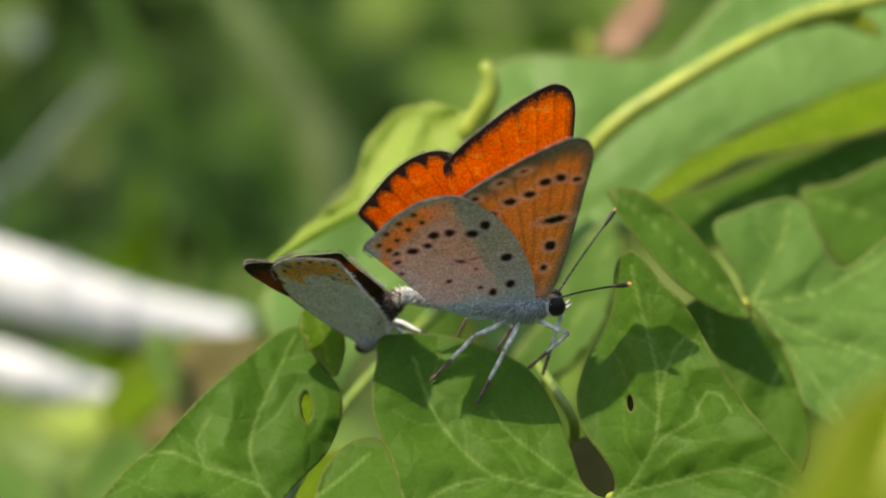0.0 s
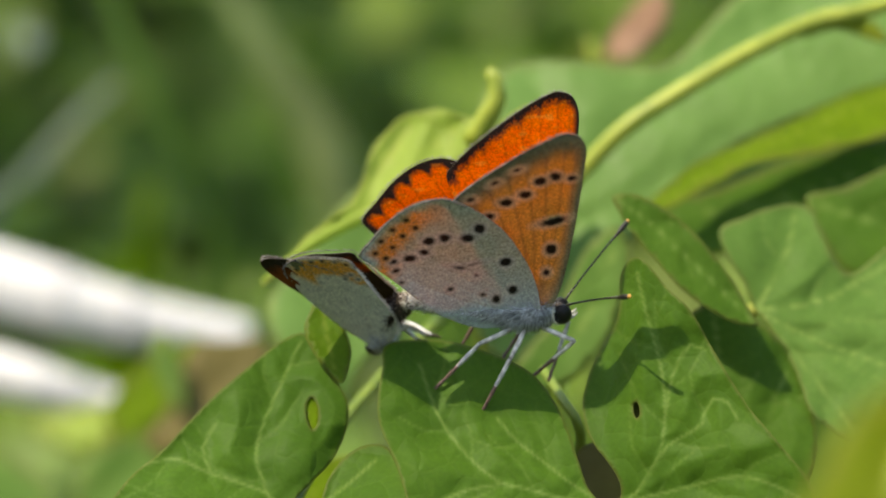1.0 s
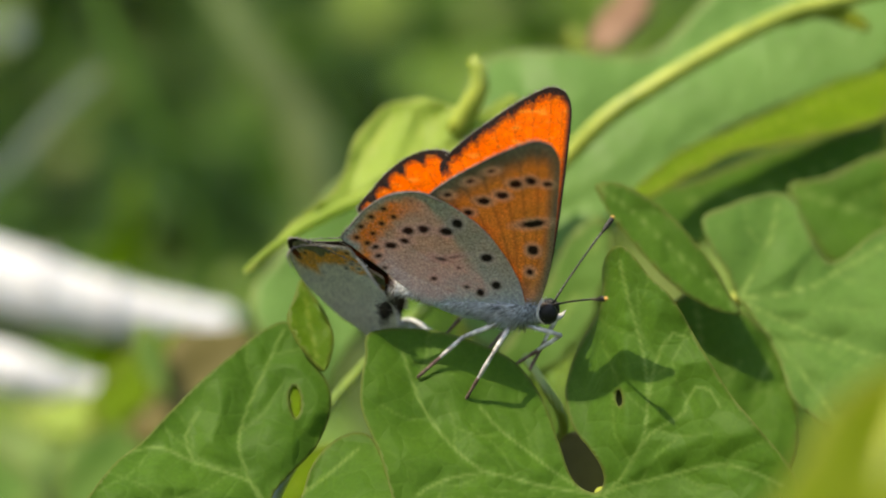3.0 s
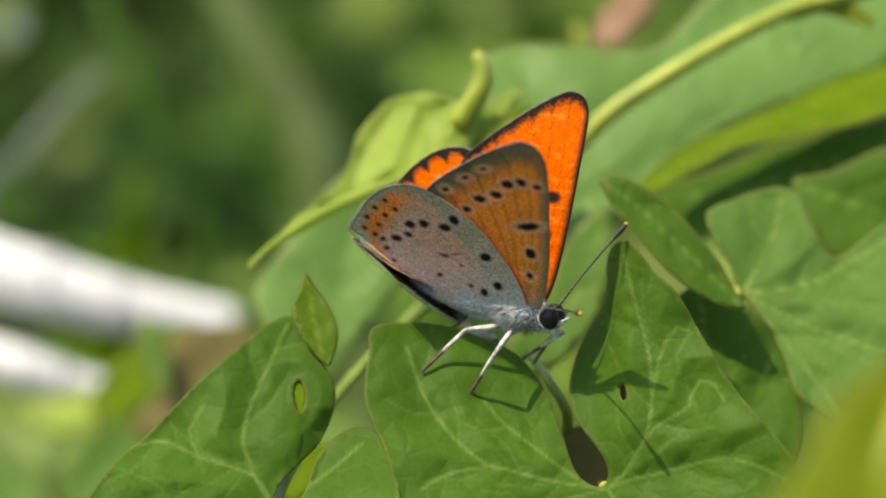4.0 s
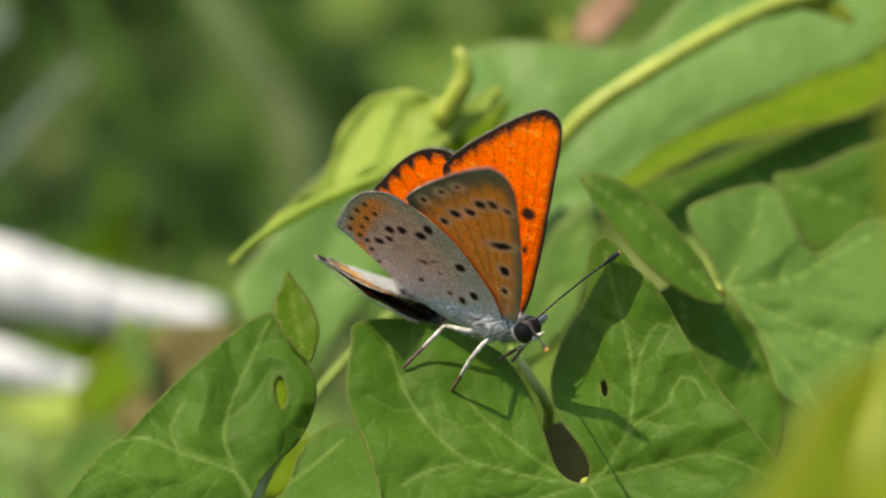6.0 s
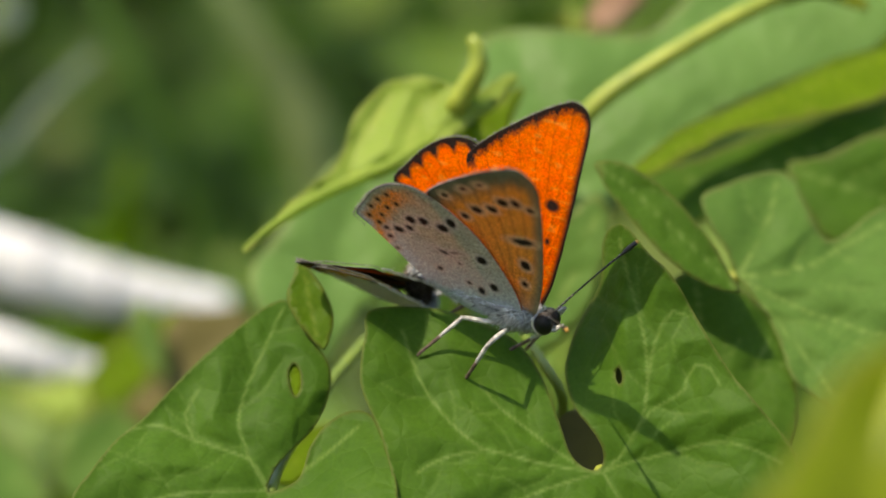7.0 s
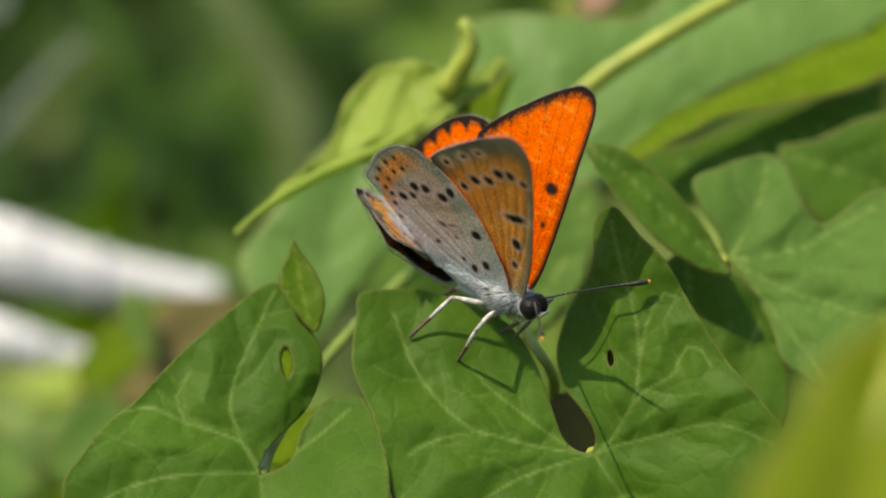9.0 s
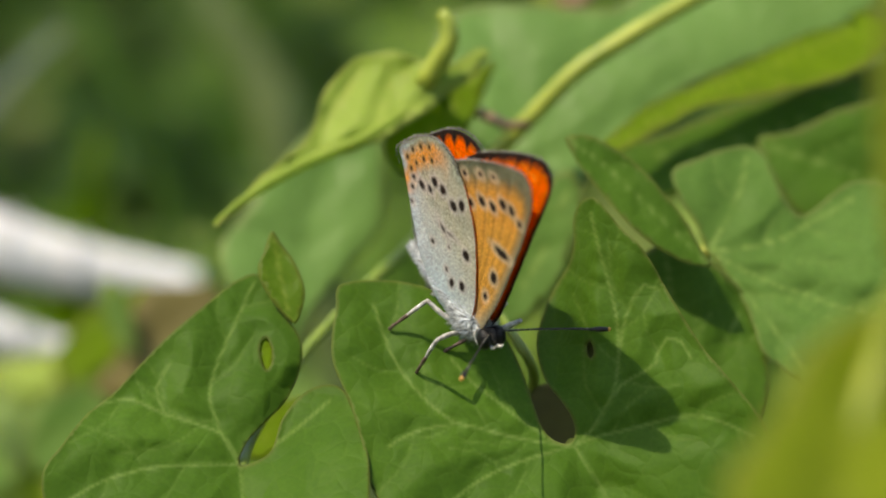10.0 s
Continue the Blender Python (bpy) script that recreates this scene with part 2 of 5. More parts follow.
def tube(points, radii, sides=8, step=None):
    """A round tube along the points, closed at both ends."""
    p = curve_through(points, step, False) if step else np.array(points, dtype=float)
    r = np.interp(np.linspace(0, 1, len(p)), np.linspace(0, 1, len(radii)), radii)
    verts, faces = [], []
    side = None
    for i in range(len(p)):
        d = Vector(p[min(i + 1, len(p) - 1)] - p[max(i - 1, 0)]).normalized()
        if side is None:
            side = d.orthogonal().normalized()
        side = (side - d * side.dot(d)).normalized()
        other = d.cross(side)
        for k in range(sides):
            a = 2 * math.pi * k / sides
            verts.append(Vector(p[i]) + (side * math.cos(a) + other * math.sin(a)) * float(r[i]))
    for i in range(len(p) - 1):
        for k in range(sides):
            a, b = i * sides + k, i * sides + (k + 1) % sides
            faces.append((a, b, b + sides, a + sides))
    faces.append(tuple(reversed(range(sides))))
    faces.append(tuple(range((len(p) - 1) * sides, len(p) * sides)))
    return verts, faces


def ball(radii, centre=(0, 0, 0), rings=14, sides=20):
    verts, faces = [], []
    for i in range(rings + 1):
        a = math.pi * i / rings
        for k in range(sides):
            b = 2 * math.pi * k / sides
            verts.append((centre[0] + radii[0] * math.cos(a), centre[1] + radii[1] * math.sin(a) * math.cos(b),
                          centre[2] + radii[2] * math.sin(a) * math.sin(b)))
    for i in range(rings):
        for k in range(sides):
            a, b = i * sides + k, i * sides + (k + 1) % sides
            faces.append((a, b, b + sides, a + sides))
    return verts, faces


# ---------------------------------------------------------------- leaves
def branches(vein, gap, length, lean, seed):
    """Side veins leaving a vein on both sides."""
    rng, out = np.random.default_rng(seed), []
    run = curve_through(vein, 0.6)
    far = np.concatenate([[0], np.cumsum(np.linalg.norm(np.diff(run, axis=0), axis=1))])
    at, side = gap * 0.7, 1
    while at < far[-1] - gap * 0.3:
        i = int(np.searchsorted(far, at))
        d = run[min(i + 1, len(run) - 1)] - run[i - 1]
        d = d / np.linalg.norm(d)
        n = np.array([-d[1], d[0]]) * side
        l = length * rng.uniform(0.7, 1.1) * (1 - 0.45 * at / far[-1])
        a = math.radians(lean + rng.uniform(-8, 8))
        w = d * math.cos(a) + n * math.sin(a)
        out.append(np.array([run[i], run[i] + w * l * 0.5, run[i] + (w * 0.9 + d * 0.35) * l]))
        side, at = -side, at + gap * rng.uniform(0.5, 0.75)
    return out


def leaf_part(plant, place, kx, ky, outline, veins, mat, label="", step=0.45, bulge=0.45, wave=0.5, curl=0.4,
              holes=(), gap=7.0, twigs=8.0, seed=1, thick=0.22, rim_width=0.16, relief=None):
    """A leaf on an inclined plane (kx, ky: mm back per mm right and up), its veins sunk and its blade domed between them."""
    v, f, rim, rings = filled(outline, step, holes, seed)
    main = [curve_through(l, 0.8) for l in veins]
    side = [curve_through(l, 0.8) for k, l0 in enumerate(veins) for l in branches(l0, gap, twigs, 52, seed + k)]
    dm = line_distance(v, main) if main else np.full(len(v), 9.0)
    ds = line_distance(v, side) if side else np.full(len(v), 9.0)
    de = line_distance(v, [np.vstack([r, r[:1]]) for r in rings])
    rise = bulge * (2.2 * (1 - np.exp(-(dm / 2.4) ** 2)) + 0.6 * (1 - np.exp(-(ds / 0.9) ** 2)))
    rise += wave * np.array([noise.noise(Vector((p[0] * 0.11, p[1] * 0.11, seed * 3.7))) for p in v])
    rise += 0.10 * bulge * np.array([noise.noise(Vector((p[0] * 0.5, p[1] * 0.5, seed * 1.3))) for p in v])
    rise -= curl * np.exp(-(de / 1.6) ** 2)
    up = np.array((0.0, 0.0, -1.0)) if relief else np.array((-kx, -ky, -1.0)) / np.linalg.norm((kx, ky, 1.0))
    base = np.stack([v[:, 0], v[:, 1], relief(v) if relief else kx * v[:, 0] + ky * v[:, 1]], 1)
    top, low = base + up * rise[:, None], base + up * (rise - thick)[:, None]
    verts, faces = sheet(top, low, f, rim)
    verts = [(x * MM, y * MM, -z * MM) for x, y, z in verts]
    vein = np.maximum(np.exp(-(dm / 0.13) ** 2), 0.4 * np.exp(-(ds / 0.1) ** 2)) * 0.85
    me = mesh_of("leaf", verts, faces, mat, True,
                 {"vein": np.tile(vein, 2), "rim": np.tile(0.32 * np.exp(-(de / rim_width) ** 2), 2)})
    ob = part("leaf", me, plant, label)
    ob.matrix_basis = plant.matrix_basis.inverted() @ PERCH @ pose(place[0] * MM, place[1] * MM, -place[2] * MM)
    return ob


def plant_root(name, place, label, category="vine", group=""):
    ob = new(name)
    ob.matrix_basis = Matrix.Translation(place)
    ob.empty_display_size = 0.02
    return tagged(ob, label, category, group)


def stem_part(plant, points, radii, mat=None, name="stem", label="", sides=10, rooted=False):
    """A stalk through places in the perch's frame."""
    base = plant.matrix_basis.inverted()
    pts = [np.array(base @ spot(*p)) for p in points]
    if rooted:
        pts.append(np.array((pts[-1][0] * 0.3, pts[-1][1] * 0.3, 0.12 * pts[-1][2])))
        pts.append(np.array((0.0, 0.0, -0.04)))
    verts, faces = tube(pts, [r * MM for r in radii], sides, 1.2 * MM)
    return part(name, mesh_of(name, verts, faces, mat or STEM), plant, label)


# ---------------------------------------------------------------- the ground
def ground():
    n, verts, faces = 60, [], []
    for i in range(n + 1):
        for j in range(n + 1):
            x, y = (i / n * 2 - 1), (j / n * 2 - 1)
            x, y = 400 * x * abs(x) ** 2, 400 * y * abs(y) ** 2
            verts.append((x, y, 0.03 * noise.noise(Vector((x * 2, y * 2, 0))) - 0.03))
    for i in range(n):
        for j in range(n):
            a = i * (n + 1) + j
            faces.append((a, a + n + 1, a + n + 2, a + 1))
    tagged(new("ground", mesh_of("ground", verts, faces, SOIL)), "dark soil under the hedge", "ground", kind="structure")


ground()

# ---------------------------------------------------------------- the perch: bindweed in focus
vine = plant_root("bindweed", (0.01, 0.02, 0.0), "green bindweed shoot with heart-shaped leaves, insects on one leaf")
def two_lobes(v):
    """How far the blade lies back: one lobe slopes away, the other stands up and comes forward."""
    x, y = v[:, 0], v[:, 1]
    w = np.clip((x + 1.5) / 4.0, 0, 1)
    w = w * w * (3 - 2 * w)
    return (0.05 * x + 0.6 * y) * (1 - w) + (0.16 * y - 0.32 * x) * w


leaf_part(vine, (13.64, -21.26, -1.0), 0.0, 0.4,
          [(0.30, 1.08), (-0.01, 2.28), (-0.95, 3.72), (-1.92, 4.93), (-2.63, 6.40), (-2.93, 8.37), (-2.68, 9.86), (-1.96, 11.86), (-0.88, 13.88), (0.14, 15.70), (0.52, 17.50), (0.56, 19.54), (0.92, 20.98), (1.68, 21.68), (2.35, 21.52), (3.17, 20.66), (4.53, 18.90), (5.98, 17.55), (7.17, 15.81), (8.11, 14.08), (9.29, 11.87), (10.32, 10.15), (11.39, 8.45), (12.56, 7.00), (13.72, 5.55), (15.11, 3.88), (16.35, 1.97), (16.77, -0.44), (16.16, -3.34), (13.75, -6.78), (9.91, -10.28), (4.63, -13.37), (-3.00, -13.90), (-9.73, -12.29), (-14.31, -8.66), (-17.39, -4.04), (-18.00, -2.17), (-18.41, -0.28), (-18.92, 1.62), (-19.53, 3.44), (-20.30, 4.99), (-20.97, 6.45), (-21.30, 7.92), (-21.22, 9.90), (-20.89, 11.79), (-20.96, 13.15), (-20.56, 13.85), (-19.39, 14.15), (-17.33, 14.25), (-14.77, 14.05), (-12.46, 13.49), (-9.90, 12.57), (-7.61, 11.36), (-6.11, 9.76), (-4.98, 7.88), (-4.17, 5.91), (-3.61, 4.21), (-3.14, 2.75), (-2.68, 1.46), (-1.81, 0.40), (-0.68, -0.08), (0.03, 0.16)],
          [[(0.02, -0.23), (-2.57, 0.07), (-5.56, 0.61), (-8.54, 1.43), (-10.14, 1.73), (-11.78, 2.79), (-13.52, 4.34), (-15.03, 6.19), (-16.04, 7.91), (-16.81, 9.89), (-17.58, 12.14)], [(-10.14, 1.73), (-12.54, 1.35), (-14.53, 0.74), (-16.27, -0.29)], [(0.02, -0.23), (-2.06, 0.45), (-4.52, 2.04), (-6.74, 3.73), (-8.98, 5.44), (-10.57, 7.30)], [(0.02, -0.23), (-2.60, -0.93), (-5.62, -1.90), (-8.12, -3.06), (-10.61, -4.77), (-12.59, -6.84)], [(0.22, -0.23), (1.90, 1.38), (2.98, 3.23), (4.27, 5.13), (5.93, 6.15), (7.29, 7.15), (7.55, 8.24), (8.29, 9.34)], [(8.29, 9.34), (9.49, 9.06), (10.28, 7.69)], [(2.98, 3.23), (3.78, 5.12), (4.10, 7.60), (4.04, 10.57), (3.49, 13.55), (2.55, 17.04), (1.88, 20.31)], [(4.10, 7.60), (4.93, 11.57), (6.42, 13.97), (7.62, 13.58)], [(0.22, -0.23), (2.37, 0.66), (4.80, 1.26), (7.22, 1.95), (9.15, 2.53), (11.30, 2.58), (13.42, 1.90), (15.39, 0.98)], [(0.22, -0.23), (1.37, -2.06), (2.80, -4.47), (4.21, -8.07), (3.19, -12.95)]],
          LEAF, "broad green bindweed leaf with pale veins, perch of the butterflies", 0.27, bulge=0.42, wave=0.7, gap=5.0, twigs=6.5, holes=[[(1.43, 8.61), (1.66, 8.93), (1.89, 8.54), (1.93, 7.80), (1.69, 7.49), (1.47, 7.82)]], seed=3, relief=two_lobes)
def raised_lobe(v):
    """The short lobe of the neighbouring leaf turns its face up to the light."""
    x, y = v[:, 0], v[:, 1]
    w = np.clip((x - 2.0) / 4.0, 0, 1) * np.clip((8.5 - y) / 2.0, 0, 1)
    return 0.1 * x + 0.6 * y + w * (0.35 * y - 0.45 * (x - 2.0))


leaf_part(vine, (-15.7, -23.2, 0.0), 0.1, 0.6,
          [(0.01, -0.14), (0.44, 1.66), (1.88, 3.33), (3.83, 5.25), (5.03, 7.69), (5.34, 9.91), (4.83, 11.51), (3.34, 13.43), (1.99, 15.46), (0.92, 16.69), (-1.12, 15.88), (-3.6, 13.86), (-6.54, 11.36), (-8.93, 8.9), (-11.29, 6.32), (-13.65, 4.4), (-15.46, 2.03), (-17.19, -1.02), (-15.37, -5.66), (-7.82, -10.28), (0.93, -11.74), (7.65, -8.67), (11.03, -4.57), (11.48, 0.14), (10.53, 3.5), (9.13, 6.33), (7.34, 6.79), (5.33, 5.87), (3.62, 3.8), (2.56, 0.93)],
          [[(0.02, -0.47), (-2.14, 3.6), (-2.79, 7), (-0.49, 12.94), (0.84, 15.98)], [(-0.11, 0.24), (-1.8, 2.63), (-6.87, 4.35), (-9.94, 5.58), (-12.95, 5.12)], [(-6.87, 4.35), (-7.69, 6.54), (-6.65, 8.59)], [(-0.1, 0), (-3.47, 0.03), (-7.62, -0.17), (-11.98, -1.3), (-15.54, -3.36)], [(0.02, -0.47), (4.41, 2.59), (7.87, 5.46)], [(0.02, -0.47), (0.73, -6.3), (0.89, -10.84)]],
          LEAF, "green bindweed leaf with a small hole in one lobe", 0.27, bulge=0.5, wave=0.9, gap=6.0, twigs=8.0, holes=[[(1.69, 10.73), (2.14, 10.92), (2.57, 10.07), (2.61, 8.83), (2.18, 8.15), (1.75, 8.84), (1.51, 9.93)]], seed=5, relief=raised_lobe)
leaf_part(vine, (-12.24, -10.19, 6.0), 0.1, 0.5,
          [(-1.11, 7.44), (-1.78, 5.59), (-2.25, 4.05), (-1.33, 2.02), (0.15, 0.1), (1.29, -0.76), (2.02, 1.25), (1.99, 2.77), (1.18, 4.56), (-0.15, 6.1)],
          [[(0.78, -0.51), (-0.07, 3.03), (-0.94, 6.87)]], LEAF_FRESH, "small pointed yellow-green leaf", 0.4, gap=4, twigs=3, seed=6)
leaf_part(vine, (26.0, -4.14, 12.0), 0.1, 0.4,
          [(-11.94, 10.35), (-9.80, 10.52), (-7.42, 9.35), (-4.81, 7.32), (-2.51, 4.67), (-0.74, 2.30), (0.49, -0.06), (1.32, -1.73), (-0.89, -1.47), (-3.49, -0.16), (-6.06, 1.93), (-8.36, 4.56), (-10.42, 7.05), (-11.44, 8.91)],
          [[(-11.41, 9.98), (-8.02, 7.32), (-3.89, 3.35), (0.97, -1.42)]], LEAF, "narrow dark green leaf edge", 0.5, gap=6, twigs=3, seed=7, relief=lambda v: 0.1 * v[:, 0] + 0.4 * v[:, 1])
leaf_part(vine, (27.68, -4.24, 18.0), 0.05, 0.5,
          [(-0.12, -0.1), (-0.95, 2.68), (-2.44, 5.38), (-2.98, 7.83), (-0.08, 9.1), (3.81, 9.87), (5.98, 9.32), (7.17, 6.47), (9.4, 3.21), (14.56, 6.47), (19.41, 5.38), (21.25, -4.25), (17.83, -12.52), (11.85, -14.53), (7.3, -11.73), (4.79, -9.67), (3.66, -6.31), (1.99, -2.91)],
          [[(-0.02, -0.26), (2.94, 4.29), (4.29, 8.66)], [(-0.02, -0.26), (7.31, -3.71), (15.69, -6.34)], [(-0.02, -0.26), (5, -6.32), (9.85, -13.01)], [(-0.02, -0.26), (7.08, 1.06), (14.43, 4.84)]],
          LEAF_PALE, "pale green bindweed leaf", 0.45, bulge=0.6, seed=8)
leaf_part(vine, (40.14, 3.42, 30.0), 0, 0.4,
          [(-6.03, 2.83), (-2.59, 3.97), (3.79, 6.83), (11.72, 6.83), (11.91, -5.59), (5.16, -6.7), (-1.4, -5.03), (-4.01, -1.69)],
          [[(-5.48, 2.54), (2.8, -0), (11, -2.81)]], LEAF, "dark green shaded leaf", 0.7, seed=9)
leaf_part(vine, (-13.64, -13.64, 5.3), 0.1, 0.6, [(-0.55, 1.4), (0.1, 1.64), (0.75, 0.64), (0.79, -0.89), (0.16, -1.62), (-0.47, -0.88), (-0.77, 0.4)], [], LEAF_LIT, "thin yellowed skin in the hole of the leaf", 0.4, bulge=0.1, wave=0.1, curl=0.0, seed=4)
leaf_part(vine, (22.9, -12.4, 14.4), 0.05, 0.35,
          [(-4.5, 1.5), (-3.0, 6.0), (0.5, 8.6), (4.4, 7.6), (7.8, 4.2), (9.6, -0.5), (9.9, -5.5), (7.4, -10.0), (2.0, -11.5), (-2.6, -9.0), (-4.6, -4.0)],
          [[(1.0, -10.5), (1.4, -1.5), (0.8, 7.8)], [(1.1, -9.0), (5.5, -2.0), (7.9, 3.2)]], LEAF, "green leaf shaded by the leaf above it", 0.5, bulge=0.5, seed=23)
# dark olive leaf put in behind the notch, standing in for its shade
leaf_part(vine, (13.2, -18.2, 9.0), 0.05, 0.3,
          [(-2.4, 1.0), (-0.4, 1.5), (1.7, 0.4), (2.6, -1.4), (2.4, -3.6), (-0.2, -4.6), (-2.2, -3.0), (-2.9, -0.8)],
          [[(1.6, -3.4), (-0.2, -1.6), (-1.6, 0.4)]], GAP_FILL, "dark leaf added to fill the shaded notch", 0.4, bulge=0.3, wave=0.6, seed=24)
# dark piece added behind the hole, so that nothing pale shows through
leaf_part(vine, (15.31, -13.06, 1.5), -0.25, 0.2, [(-0.5, 0.8), (0.0, 1.0), (0.5, 0.8), (0.6, 0.0), (0.5, -0.8), (0.0, -1.0), (-0.5, -0.8), (-0.6, 0.0)],
          [], GAP_FILL, "dark piece added behind a small hole of the leaf", 0.4, bulge=0.0, wave=0.0, curl=0.0, seed=2)
stem_part(vine, [(23.9, -23.2, 12.5), (21.2, -37.9, 34), (7.21, -65.79, 60)], [0.6, 0.8, 1.0], name="petiole")
stem_part(vine, [(13.74, -21.52, 0.8), (14.65, -23.51, 6), (13.52, -25.83, 14), (9.65, -28.47, 24), (7.21, -65.79, 60)], [0.6, 0.7, 0.8, 0.9, 1.0], name="petiole")
stem_part(vine, [(7.45, -9.98, 14), (9.38, -12.9, 9), (10.63, -15.18, 8), (10.62, -18.44, 14), (8.75, -25.73, 30)], [0.4, 0.5, 0.55, 0.5], PETIOLE, name="petiole")
stem_part(vine, [(-15.66, -23.65, 1), (-14.66, -20.59, 8), (-9.94, -13.46, 20), (-1.36, -5.06, 34), (5.73, -0.54, 48), (10.93, -22.3, 60), (7.21, -65.79, 60)], [0.55, 0.6, 0.7, 0.8, 1.1], PETIOLE, name="petiole")
stem_part(vine, [(27.62, -4.35, 18.5), (26.85, -8.79, 26), (24.16, -20.85, 40), (7.21, -65.79, 60)], [0.6, 0.7, 0.9, 1.2, 1.4], rooted=True)

# ---------------------------------------------------------------- climbing shoot behind the perch
climber = plant_root("bindweed", (0.06, 0.14, 0.0), "climbing bindweed with broad bluish leaves and a yellow stem")
leaf_part(climber, (12.76, 8.33, 45.0), -0.1, 0.5,
          [(-9.98, 11.06), (-6.95, 12.79), (-0.91, 13.5), (6.28, 12.7), (9.89, 13.42), (13.01, 16.53), (17.42, 20.94), (26.03, 24.06), (36.77, 23.3), (38.51, 15.69), (34.05, 11.38), (28.6, 8.96), (22.01, 6.86), (15.99, 3.86), (10.55, -0.03), (6.32, -4.17), (2.69, -9.43), (-0.9, -15.18), (-6.11, -18.59), (-10.68, -16.34), (-12.41, -7.1), (-11.8, 3.67)],
          [[(-8.37, -15.2), (-2.38, -1.79), (7.95, 9.09), (24.63, 20.87)], [(-4.21, -5.93), (5.82, -1.8), (14.85, 4.47)], [(0.03, 1.2), (-3.42, 7.3), (-5.75, 12.28)]],
          LEAF_BLUE, "broad bluish-green leaf behind the butterflies", 0.9, seed=11)
leaf_part(climber, (29.55, 11.51, 36.0), -0.05, 1.1,
          [(-11.43, -6.53), (-8.87, -3.82), (-5.25, -1.3), (0.14, 1.21), (6.26, 4.13), (11.78, 6.23), (14.79, 6.85), (17.53, 9.25), (20.69, 7.33), (17.69, 3.6), (12.75, 1.48), (7.44, 0.29), (0.99, -1.31), (-4.96, -4.12), (-9.08, -6.42)],
          [[(-11.03, -6.42), (-0.03, -0.3), (15.82, 6.09)]], LEAF_LIT, "folded yellow-green leaf edge lit by the sun", 0.7, gap=7, twigs=4, seed=12)
leaf_part(climber, (33.33, 7.13, 39.0), 0, 0.9,
          [(-13.08, -1.92), (-7.02, 0.6), (-0.84, 3.34), (5.91, 5.13), (10.83, 6.13), (18.33, 8.02), (18.45, 1.2), (8.52, -2.4), (1.32, -4.17), (-3.97, -4.75), (-9.28, -5.92)],
          [[(-11.94, -2.4), (1.77, -0), (15.54, 5.51)]], LEAF, "dark folded underside of a leaf", 0.8, seed=13)
leaf_part(climber, (-13.69, 2.51, 55.0), 0.1, 0.4,
          [(-7.08, -7.28), (-5.36, -4.27), (-2.43, -0.01), (1.15, 4.31), (5.41, 7.44), (9.73, 6.21), (10.68, 0), (10.1, -4.89), (6.19, -9.7), (2.65, -14.45), (0.35, -19.13), (-3.32, -14.43), (-5.77, -11.46)],
          [[(1.49, -16.8), (2.51, -4.88), (6.04, 5.57)], [(1.98, -9.69), (-2.3, -6.08), (-5.33, -5.48)]], LEAF_BLUE, "pale bluish leaf out of focus", 0.9, seed=14)
leaf_part(climber, (20.67, -6.72, 32.0), -0.1, 0.3,
          [(-8.33, 7.92), (-4.89, 10.21), (-3.81, 6.78), (-5.02, 2.24), (-7.34, -2.26), (-10.75, -5.62), (-14.13, -6.75), (-15.24, -3.41), (-11.81, 1.1)],
          [[(-13, -5.63), (-8.42, 1.11), (-4.91, 9.06)]], LEAF_PALE, "pale leaf behind the head of the butterfly", 0.8, seed=15)
leaf_part(climber, (36.0, 22.5, 41.0), 0.0, 0.3, [(-2.53, 0.53), (-1.20, 1.73), (1.17, 2.57), (4.68, 2.81), (6.87, 1.97), (7.84, 0.18), (6.04, 0.42), (4.03, 1.13), (2.29, 1.49), (-0.06, 0.89)],
          [[(-1.82, 0.77), (2.31, 1.97), (7.21, 0.53)]], LEAF_NEAR, "small yellowing leaf hanging at the stem", 0.6, gap=5, twigs=2, seed=25)
stem_part(climber, [(5.58, 2.38, 40), (12.46, 9.57, 38), (16.44, 13.56, 37), (21.61, 17.01, 37), (28.61, 21.11, 38), (35.78, 24.57, 40), (41.88, 26.08, 42), (54.13, 29.6, 45)], [0.9, 0.95, 0.9, 0.8], label="yellow twining stem")
stem_part(climber, [(-1.39, 13.13, 40), (2.65, 10.73, 38), (6.64, 9.22, 36), (9.47, 7.93, 35), (11.51, 8.08, 36)], [0.28, 0.3, 0.35, 0.6, 0.4], BROWN, "tendril", "thin brown withered tendril")
stem_part(climber, [(5.58, 2.38, 40), (2.24, -7.39, 60), (1.09, -72.2, 90)], [0.9, 1.0, 1.2], rooted=True)

# ---------------------------------------------------------------- young shoot with a curled leaf
shoot = plant_root("bindweed_shoot", (-0.01, 0.10, 0.0), "young yellow-green shoot with a curled leaf")
